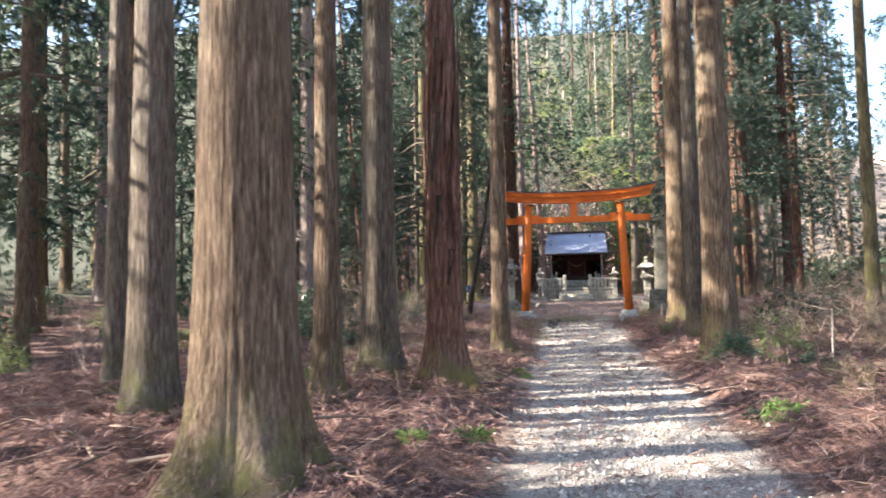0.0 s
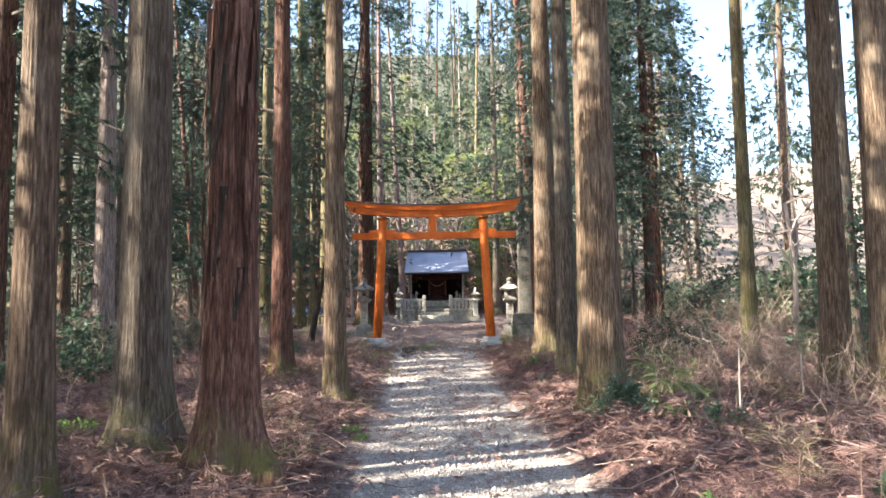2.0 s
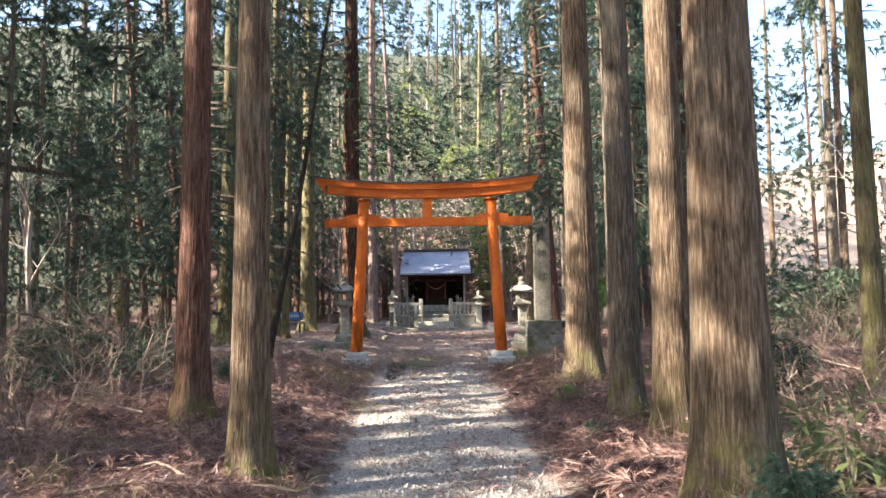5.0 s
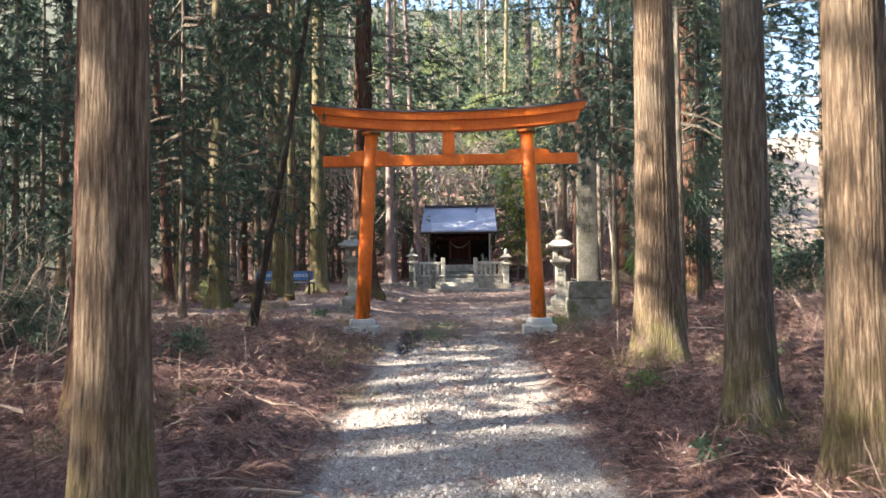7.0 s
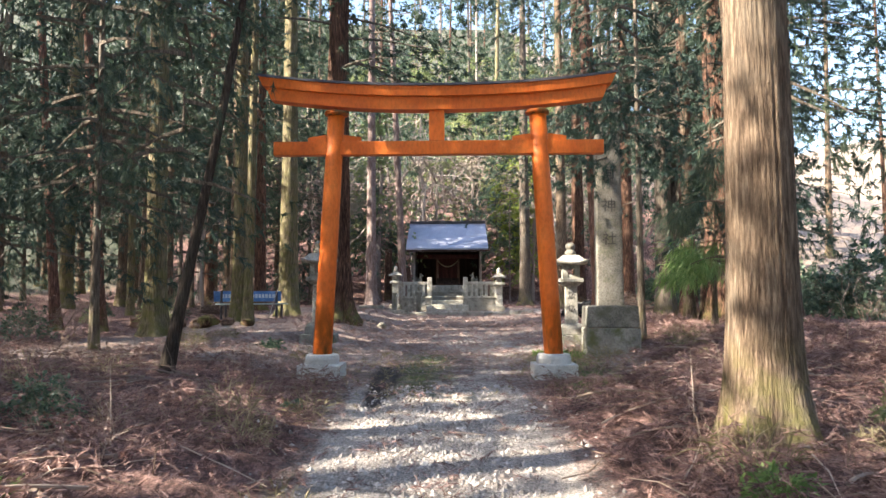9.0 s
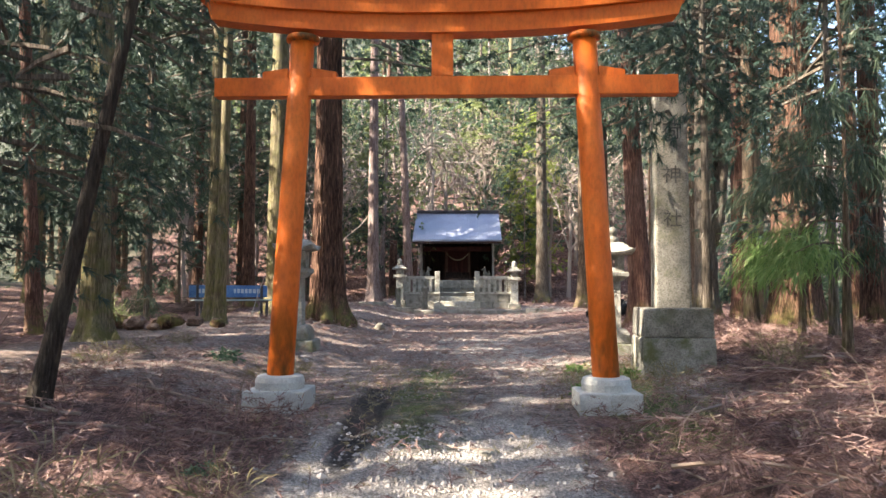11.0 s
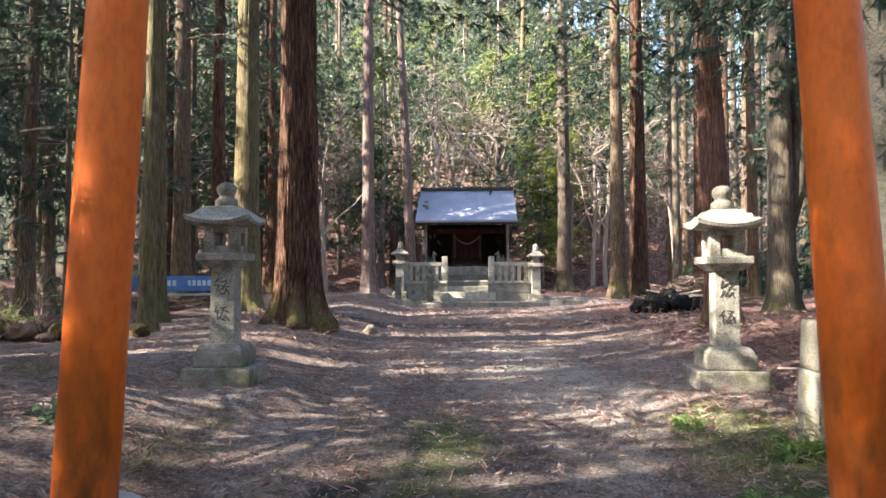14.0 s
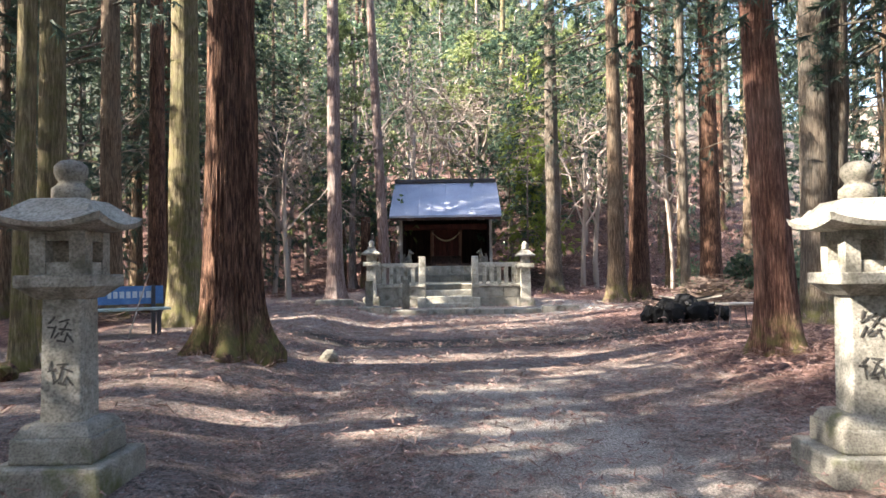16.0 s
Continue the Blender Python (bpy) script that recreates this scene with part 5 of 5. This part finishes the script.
for k, (x, y, s) in enumerate(((-5.2, 42.5, 1.5), (-4.6, 48.9, 1.8), (-1.2, 52.5, 2.0), (1.0, 53.5, 1.9), (-7.8, 46, 1.6), (3.9, 50.0, 1.6), (7.2, 46.5, 1.5), (-8.2, 21.0, 1.1), (8.6, 20.5, 1.2), (-6.2, 47.5, 1.5), (-2.6, 53.0, 1.8), (2.4, 55.5, 1.9), (-6.5, 54.5, 1.9), (5.6, 53.5, 1.8), (-10.5, 50.0, 1.8), (9.0, 51.0, 1.7), (-0.2, 56.5, 2.0), (-9.2, 38.0, 1.3), (-6.2, 45.4, 1.6), (-3.2, 51.2, 2.1), (4.6, 48.4, 1.8), (0.9, 52.0, 2.1), (-1.8, 50.8, 2.2), (-6.4, 51.0, 2.0), (5.2, 49.0, 1.9))):
    bare_tree(x, y, s, k)

YELLOW = Crown(BAMBOOLEAF, BARK_PALE, seed=70, low=1.2, high=9.0, radius=0.9, sprays=420, blades=8, length=0.2, width=0.06, droop=0.3, shape=0.35, hollow=0.1, needle=False)
tree("slender_tree", 3.5, 50.6, 0.05, 9.0, BARK_PALE, YELLOW, "slender tree with sunlit yellow-green leaves on the slope", "broadleaf trees", sides=8, rings=18, bend=0.1)
tree("slender_tree", 2.6, 49.3, 0.045, 9.0, BARK_PALE, YELLOW, "slender tree with sunlit yellow-green leaves beside the shrine", "broadleaf trees", sides=8, rings=18, bend=0.1)
GLOSSY = Crown(BROADLEAF, BARK_GREY, seed=71, low=1.4, high=5.6, radius=1.7, sprays=620, blades=8, length=0.15, width=0.085, droop=0.1, shape=0.4, hollow=0.2, needle=False)
tree("camellia_tree", -4.0, 48.0, 0.07, 5.5, BARK_GREY, GLOSSY, "dense glossy dark green camellia beside the shrine roof", "broadleaf trees", sides=8, rings=18)
tree("camellia_tree", 2.0, 50.6, 0.07, 5.5, BARK_GREY, GLOSSY, "dense glossy camellia with pale green leaves on the slope", "broadleaf trees", sides=8, rings=18)
tree("camellia_tree", -4.6, 50.0, 0.07, 5.5, BARK_GREY, GLOSSY, "dense glossy dark green camellia on the slope", "broadleaf trees", sides=8, rings=18)


def climbing_ivy(x, y, r, low, high, count, seed, mat):
    """Ivy that clings to a trunk."""
    rng = np.random.default_rng(seed)
    a, z = rng.uniform(0, 6.28, count), rng.uniform(low, high, count)
    pos = np.stack([r * np.cos(a), r * np.sin(a), z], -1)
    out = np.stack([np.cos(a), np.sin(a), 0 * a], -1)
    v, f = fronds(rng, pos, out, 5, 0.09, 0.05, 0.6, 0.4)
    o = raw("ivy", v, f, mat)
    o.matrix_basis = pose(x, y, gz(x, y))
    return tagged(o, "leafy ivy climbing a cedar trunk", "ivy", "", "stuff")


climbing_ivy(6.7, 14.6, 0.19, 0.2, 3.0, 220, 81, BROADLEAF)


def sapling(x, y):
    """A young cedar with a few fresh sprays."""
    t = tagged(empty("cedar_sapling", x, y, gz(x, y)), "thin cedar sapling with bright green drooping needle sprays", "sapling")
    v, f = trunk_mesh(0.05, 4.2, BARK, np.random.default_rng(5), sides=12, rings=30, flare=0.3, bend=0.05)
    z = v[:, 2]
    keep = z.reshape(-1, 12)[:, 0] <= 6.5
    rows = int(keep.sum())
    raw("trunk", v[:rows * 12] * np.array((1, 1, 0.62)), f[: (rows - 1) * 12], BARK, t, "", True)
    rng = np.random.default_rng(9)
    for k, (a, zz, L, mat) in enumerate(((190, 1.15, 0.75, NEEDLES_FRESH), (215, 1.2, 0.9, NEEDLES_FRESH), (160, 1.45, 0.6, NEEDLES_FRESH), (20, 1.3, 0.5, NEEDLES), (200, 2.0, 0.9, NEEDLES), (30, 2.2, 0.8, NEEDLES), (280, 2.1, 0.6, NEEDLES), (100, 2.4, 0.8, NEEDLES), (230, 2.7, 0.7, NEEDLES), (340, 2.8, 0.6, NEEDLES))):
        c, s = math.cos(radians(a)), math.sin(radians(a))
        pts = [(c * L * q, s * L * q, zz + 0.15 * q - 0.25 * q * q) for q in (0, 0.33, 0.66, 1)]
        tv, tf = tube(pts, [0.014, 0.011, 0.008, 0.004], 5, False)
        raw("branch", tv, tf, BARK, t)
        n = 44
        q = rng.uniform(0.3, 1.05, n)
        pos = np.stack([c * L * q, s * L * q, zz + 0.15 * q - 0.25 * q * q], -1) + rng.normal(0, 0.09, (n, 3))
        out = np.tile((c * 0.5, s * 0.5, -0.1), (n, 1))
        v, f = fronds(rng, pos, out, 9, 0.2, 0.013, 0.5, 0.75)
        raw("needle_spray", v, f, mat, t)["kind"] = "stuff"
    return t


sapling(3.85, 22.6)
sapling(4.3, 24.6)
tree("young_cedar", 5.0, 25.2, 0.06, 9.0, BARK_GREY, LOW[2], "young cedar with long drooping green boughs", "young cedars", sides=10, rings=18, dz=0.9, crown_scale=0.95, dense=True)
tree("young_cedar", 3.0, 19.6, 0.05, 9.0, BARK_GREY, MID[1], "young cedar with drooping green boughs near the gate", "young cedars", sides=10, rings=18, dz=-0.8, crown_scale=0.4)

# ---- loose things ----


def bench():
    a, b = Vector((-6.75, 32.2)), Vector((-5.05, 33.35))
    c = (a + b) / 2
    rz = math.degrees(math.atan2(b.y - a.y, b.x - a.x))
    t = tagged(empty("bench", c.x, c.y, gz(c.x, c.y), rz), "old bench with blue lettered backrest and pale green seat planks", "bench")
    L = 0.98
    back = block("backrest", -L, L, 0.20, 0.235, 0.52, 0.82, BLUE_PAINT, t, 0.006, 1.0, "blue painted backrest board", pose(0, 0, 0, -8, 0, 0))
    rng = np.random.default_rng(3)
    x = -0.75
    while x < 0.75:
        w = rng.uniform(0.05, 0.09)
        if not -0.12 < x < 0.1:
            block("letter_bar", x, x + w, 0.192, 0.196, 0.62, 0.73, WHITE_PAINT, back, 0, 1.0, "", pose(0, 0, 0, -8, 0, 0))
        x += w + 0.03
    for k in range(3):
        block("seat_plank", -L, L, -0.28 + 0.15 * k, -0.14 + 0.15 * k, 0.40, 0.435, SEAT_PAINT, t, 0.006)
    for s in (-0.8, 0.8):
        block("leg", s - 0.03, s + 0.03, -0.26, -0.21, -0.05, 0.40, DARK_METAL, t, 0.004)
        block("leg", s - 0.03, s + 0.03, 0.17, 0.22, -0.05, 0.8, DARK_METAL, t, 0.004)
        block("brace", s - 0.025, s + 0.025, -0.25, 0.2, 0.355, 0.398, DARK_METAL, t, 0.004)
    return t


bench()


def lump(rng, r, squash=0.7, detail=2, rough=0.25):
    bm = bmesh.new()
    bmesh.ops.create_icosphere(bm, subdivisions=detail, radius=r)
    off = Vector(rng.uniform(0, 50, 3))
    for v in bm.verts:
        n = noise.noise(v.co / r * 1.1 + off) + 0.5 * noise.noise(v.co / r * 2.6 + off)
        v.co *= 1 + rough * n
        v.co.z *= squash
    return bm


def strewn_lump(name, label, category, group, x, y, r, mat, seed, squash=0.7, lift=0.3, rough=0.3, smooth=False):
    rng = np.random.default_rng(seed)
    o = part(name, lump(rng, r, squash, 2, rough), mat, None, "", smooth)
    o.matrix_basis = pose(x, y, gz(x, y) + r * squash * lift, 0, 0, float(rng.uniform(0, 360)))
    return tagged(o, label, category, group)


def ash_heap(x, y):
    """A heap of charred wood and black sheeting."""
    t = tagged(empty("charred_heap", x, y, gz(x, y)), "heap of charred black wood and crumpled black sheeting", "debris heap")
    rng = np.random.default_rng(12)
    for k in range(46):
        r = rng.uniform(0.07, 0.2)
        a, q = rng.uniform(0, 6.28), rng.uniform(0, 0.75)
        o = part("charred_lump", lump(rng, r, 0.75, 2, 0.5), CHARRED, t)
        o.matrix_basis = pose(1.05 * q * math.cos(a), 0.5 * q * math.sin(a), 0.06 + 0.42 * (1 - q) * rng.uniform(0.3, 1), *rng.uniform(0, 360, 3))
    for k in range(22):
        a = rng.uniform(0, 3.14)
        L = rng.uniform(0.4, 0.8)
        vs, fs = tube([(-L * math.cos(a), -0.4 * L * math.sin(a), 0.1 + 0.25 * rng.uniform()), (L * math.cos(a), 0.4 * L * math.sin(a), 0.15 + 0.35 * rng.uniform())], [0.03, 0.016], 7)
        raw("charred_branch", vs, fs, CHARRED if k % 3 else WOOD_GREY, t)
    return t


ash_heap(4.05, 35.2)


def low_table(x, y):
    t = tagged(empty("low_table", x, y, gz(x, y), 12), "small weathered low table with thin metal legs", "table")
    block("tabletop", -0.3, 0.3, -0.2, 0.2, 0.40, 0.43, WOOD_GREY, t, 0.006)
    for sx in (-1, 1):
        for sy in (-1, 1):
            vs, fs = tube([(sx * 0.28, sy * 0.17, -0.03), (sx * 0.22, sy * 0.14, 0.40)], [0.012, 0.012], 8)
            raw("leg", vs, fs, DARK_METAL, t)
    return t


low_table(4.35, 33.4)


def brush_pile(x, y, wide, tall, count, seed):
    rng = np.random.default_rng(seed)
    vs, fs = [], []
    for _ in range(count):
        a = rng.uniform(0, 6.28)
        px, py = rng.normal(0, wide * 0.4), rng.normal(0, 0.5)
        zc = rng.uniform(0.03, tall) * max(0.15, 1 - abs(px) / wide)
        L = rng.uniform(0.3, 0.9)
        d = Vector((math.cos(a), math.sin(a) * 0.6, rng.normal(0, 0.22)))
        c = Vector((px, py, zc))
        tv, tf = tube([c - d * L / 2, c + Vector(rng.normal(0, 0.05, 3)), c + d * L / 2], [0.012, 0.01, 0.005], 4, False)
        fs += [tuple(i + len(vs) for i in f) for f in tf]
        vs += tv
    o = raw("brush_pile", vs, fs, DARK_TWIG)
    o.matrix_basis = pose(x, y, gz(x, y))
    return tagged(o, "pile of dry cut branches and brown twigs", "brush pile", "", "stuff")


brush_pile(5.4, 37.6, 1.7, 0.75, 420, 51)
brush_pile(-7.6, 35.4, 1.5, 0.4, 220, 52)
brush_pile(2.5, 50.4, 2.0, 0.5, 200, 53)

for k, (x, y, r) in enumerate(((-6.7, 28.4, 0.2), (-6.2, 28.2, 0.17), (-5.9, 28.6, 0.14), (-5.55, 28.2, 0.2), (-5.3, 28.75, 0.13), (-6.45, 28.8, 0.16), (-4.7, 28.3, 0.12), (-7.2, 28.6, 0.2), (-5.75, 27.95, 0.1))):
    strewn_lump("field_stone", "rough brown stone in a row at the clearing's edge", "stone", "row of stones", x, y, r * 1.15, (BARK_BROWN, RUST_STONE, RUST_STONE)[k % 3], 60 + k, 0.7, 0.8, 0.5)
strewn_lump("field_stone", "small grey stone lying in the approach", "stone", "row of stones", 0.1, 20.1, 0.07, STONE, 75, 0.5)
strewn_lump("field_stone", "dark stone beside the roots of the huge cedar", "stone", "", -2.0, 30.9, 0.13, STONE_DARK, 76, 0.8, 0.4)


def log_at(x, y, L, r, rz, label):
    rng = np.random.default_rng(int(abs(x * 10)))
    pts = [(-L / 2 + L * q, 0.06 * math.sin(4 * q), r * 0.7 + 0.05 * q) for q in np.linspace(0, 1, 9)]
    vs, fs = tube(pts, [r * (1 - 0.3 * q) * rng.uniform(0.92, 1.08) for q in np.linspace(0, 1, 9)], 14)
    o = raw("fallen_log", vs, fs, BARK_GREY, None, "", True)
    o.matrix_basis = pose(x, y, gz(x, y), 0, 0, rz)
    return tagged(o, label, "log", "fallen logs")


log_at(-7.4, 15.2, 4.2, 0.12, 12, "grey fallen log lying among the cedars")
log_at(-9.0, 19.5, 5.0, 0.1, -8, "grey fallen log lying among the cedars")
log_at(4.4, 26.0, 1.6, 0.05, 30, "thin fallen branch in red litter")
for px, py, h, lx in ((3.1, 10.2, 0.75, 0.02), (4.3, 11.3, 0.6, -0.03), (-5.35, 32.4, 1.0, 0.35)):
    vs, fs = tube([(0, 0, -0.1), (lx * h * 0.5, 0.01, h * 0.5), (lx * h, 0, h)], [0.012, 0.011, 0.009], 8)
    o = raw("wooden_stake", vs, fs, WOOD_GREY)
    o.matrix_basis = pose(px, py, gz(px, py))
    tagged(o, "thin weathered wooden stake stuck in the ground", "stake", "wooden stakes")


def fallen_branch_mesh(seed):
    """A dead cedar branch: a curved stem with drooping dry sprays."""
    rng = np.random.default_rng(seed)
    L = 0.9
    pts = [(-L / 2 + L * q, 0.10 * math.sin(2.4 * q + seed), 0.035 + 0.07 * math.sin(3.1 * q)) for q in np.linspace(0, 1, 7)]
    sv, sf = tube(pts, [0.012 * (1 - 0.75 * q) for q in np.linspace(0, 1, 7)], 5, False)
    n = 40
    q = rng.uniform(0.1, 1, n)
    pos = np.stack([-L / 2 + L * q, 0.10 * np.sin(2.4 * q + seed), 0.04 + 0.07 * np.sin(3.1 * q)], -1)
    out = np.stack([np.full(n, 0.8), rng.choice([-0.8, 0.8], n), np.full(n, 0.05)], -1)
    v, f = fronds(rng, pos, out, 15, 0.11, 0.007, 0.3, 0.08, True)
    return shared("stem", sv, sf, TWIG), shared("dry_foliage", v, f, DRYLEAF)


FALLEN = [fallen_branch_mesh(s) for s in (120, 121, 122, 123)]


def fallen_branch(x, y, rng):
    t = tagged(empty("fallen_branch", x, y, gz(x, y) + 0.01, rng.uniform(0, 360)), "dead red-brown cedar branch lying in litter", "fallen branch", "fallen branches")
    s = rng.uniform(0.6, 1.3)
    for name, me in zip(("stem", "dry_foliage"), FALLEN[rng.integers(0, 4)]):
        o = new(name, me)
        o.parent = t
        if name == "dry_foliage":
            o["kind"] = "stuff"
        o.matrix_basis = pose(0, 0, 0, rng.normal(0, 6), rng.normal(0, 6), 0) @ Matrix.Diagonal((s, s, s, 1))


strew(120, (-5.5, -1.1, 4, 20), 71, fallen_branch, lambda x, y: x > path_x(y) - 1.25)
strew(90, (1.2, 5.5, 6, 21), 72, fallen_branch, lambda x, y: x < path_x(y) + 1.2)
strew(45, (2.6, 6.5, 20, 27), 73, fallen_branch, lambda x, y: False)

# ---- litter, pebbles, twigs ----


def litter(count, blades, box, weight, seed, mat, name, label, length, width, lift=0.015, spread=0.35, droop=0.12):
    rng = np.random.default_rng(seed)
    x, y = rng.uniform(box[0], box[1], count), rng.uniform(box[2], box[3], count)
    ok = rng.uniform(0, 1, count) < weight(x, y)
    x, y = x[ok], y[ok]
    a = rng.uniform(0, 6.28, len(x))
    pos = np.stack([x, y, height(x, y) + lift + np.abs(rng.normal(0, 0.07, len(x))) * (0.3 + bank(x, y))], -1)
    out = np.stack([np.cos(a), np.sin(a), np.full(len(x), 0.18)], -1)
    v, f = fronds(rng, pos, out, blades, length, width, spread, droop, True)
    return tagged(raw(name, v, f, mat), label, "leaf litter", "", "stuff")


def bank(x, y):
    d = np.abs(x - path_x(np.clip(y, -60, 22)))
    w = 1 - smooth01(y, 20.5, 22.5)
    clump = 0.5 + 0.5 * np.sin(1.9 * x + 0.7 * y) * np.sin(1.3 * y - 0.9 * x + 1)
    return (w * (0.14 + smooth01(d, 0.8, 1.45)) + (1 - w) * np.maximum(smooth01(x + 0.4, 2.0, 4.5), smooth01(-x - 0.4, 5.6, 7.5))) * (0.35 + 0.65 * clump)


litter(62000, 11, (-7, 7, 3, 30), bank, 41, DRYLEAF, "cedar_litter", "thick carpet of fallen red-brown cedar sprays", 0.10, 0.0068, 0.03, 0.42, 0.06)
litter(30000, 5, (-5, 5, 22, 40), lambda x, y: 0.27 + 0.25 * np.sin(0.8 * x + 2.2 * y) * np.sin(1.5 * y), 42, DRYLEAF, "scattered_litter", "scattered dry cedar needles on bare earth", 0.09, 0.01)
litter(9000, 5, (-16, 14, 44, 62), lambda x, y: 0.8 + 0 * x, 43, DRYLEAF, "slope_litter", "brown dead leaves covering the slope behind the shrine", 0.2, 0.05)
litter(2200, 6, (-3.2, 3.6, 19.4, 24.5), lambda x, y: np.exp(-((x - 1.6) / 0.8) ** 2) + 0.6 * np.exp(-((x + 0.9) / 0.7) ** 2), 44, GRASS, "short_grass", "short mossy green grass round the gate", 0.07, 0.008, 0.0, 0.6, -0.5)


def twigs(count, seed):
    rng = np.random.default_rng(seed)
    vs, fs = [], []
    while count:
        x, y = rng.uniform(-6.5, 6.5), rng.uniform(3, 24)
        if rng.uniform() > float(bank(x, y)):
            continue
        count -= 1
        a, L = rng.uniform(0, 6.28), rng.uniform(0.15, 0.7)
        pts = []
        for q in (-0.5, 0.0, 0.5):
            px, py = x + q * L * math.cos(a) + rng.normal(0, 0.02), y + q * L * math.sin(a) + rng.normal(0, 0.02)
            pts.append((px, py, gz(px, py) + 0.03 + rng.uniform(0, 0.05)))
        tv, tf = tube(pts, [0.006, 0.005, 0.003], 4, False)
        fs += [tuple(i + len(vs) for i in f) for f in tf]
        vs += tv
    return tagged(raw("fallen_twigs", vs, fs, TWIG), "thin dry twigs strewn over the forest floor", "twigs", "", "stuff")


twigs(1100, 45)


def dry_stems(count, seed):
    rng = np.random.default_rng(seed)
    vs, fs = [], []
    while count:
        x, y = rng.uniform(-7, 7), rng.uniform(6, 21)
        if abs(x - path_x(y)) < 1.5 or rng.uniform() > 0.25 + float(bank(x, y)):
            continue
        count -= 1
        h = rng.uniform(0.15, 0.6)
        lx, ly = rng.normal(0, 0.3, 2) * h
        tv, tf = tube([(x, y, gz(x, y) - 0.02), (x + lx * 0.3, y + ly * 0.3, gz(x, y) + h * 0.55), (x + lx, y + ly, gz(x, y) + h)], [0.005, 0.004, 0.002], 4, False)
        fs += [tuple(i + len(vs) for i in f) for f in tf]
        vs += tv
    return tagged(raw("dry_stems", vs, fs, TWIG), "thin upright straw-coloured dry stems in litter", "dry stems", "", "stuff")


dry_stems(420, 48)


def sticks(count, seed):
    """Larger dead branches that lie on the litter, each one on its own."""
    rng = np.random.default_rng(seed)
    while count:
        x, y = rng.uniform(-6, 6), rng.uniform(4, 22)
        if abs(x - path_x(y)) < 1.5:
            continue
        count -= 1
        a, L, r0 = rng.uniform(0, 6.28), rng.uniform(0.6, 1.9), rng.uniform(0.008, 0.018)
        pts = []
        for q in np.linspace(-0.5, 0.5, 6):
            px, py = q * L * math.cos(a) + rng.normal(0, 0.03), q * L * math.sin(a) + rng.normal(0, 0.03)
            pts.append((px, py, gz(x + px, y + py) - gz(x, y) + 0.05 + 0.05 * (q + 0.5)))
        vs, fs = tube(pts, [r0 * (1 - 0.12 * k) for k in range(6)], 6)
        o = raw("dead_stick", vs, fs, TWIG, None, "", True)
        o.matrix_basis = pose(x, y, gz(x, y))
        tagged(o, "long pale dead stick lying on red-brown litter", "stick", "dead sticks")


sticks(90, 49)


def pebbles(count, seed):
    rng = np.random.default_rng(seed)
    y = rng.uniform(3, 21, count)
    x = path_x(y) + rng.normal(0, 0.5, count)
    s = rng.uniform(0.006, 0.02, (count, 1)) * rng.choice([1, 1, 1, 1.7], (count, 1))
    c = np.stack([x, y, height(x, y) + 0.003], -1)
    shape = np.array([(1, 0, 0), (0, 1, 0), (-1, 0, 0), (0, -1, 0), (0, 0, 0.7), (0, 0, -0.7)], float)
    v = c[:, None, :] + shape[None] * s[:, None, :] * rng.uniform(0.6, 1.4, (count, 6, 1))
    tri = np.array([(0, 1, 4), (1, 2, 4), (2, 3, 4), (3, 0, 4), (1, 0, 5), (2, 1, 5), (3, 2, 5), (0, 3, 5)])
    f = (np.arange(count)[:, None, None] * 6 + tri[None]).reshape(-1, 3)
    return tagged(raw("gravel", v.reshape(-1, 3), f, PEBBLE), "loose pale grey gravel on the path", "gravel", "", "stuff")


pebbles(14000, 46)


def clearing_stones(count, seed):
    rng = np.random.default_rng(seed)
    x, y = rng.normal(-0.2, 2.0, count), rng.uniform(22, 39, count)
    s = rng.uniform(0.004, 0.011, (count, 1))
    c = np.stack([x, y, height(x, y) + 0.002], -1)
    shape = np.array([(1, 0, 0), (-0.5, 0.87, 0), (-0.5, -0.87, 0), (0, 0, 0.9)], float)
    v = c[:, None, :] + shape[None] * s[:, None, :] * rng.uniform(0.6, 1.5, (count, 4, 1))
    tri = np.array([(0, 1, 3), (1, 2, 3), (2, 0, 3)])
    f = (np.arange(count)[:, None, None] * 4 + tri[None]).reshape(-1, 3)
    return tagged(raw("small_stones", v.reshape(-1, 3), f, PEBBLE), "fine grey grit strewn over the clearing", "gravel", "", "stuff")


clearing_stones(15000, 47)
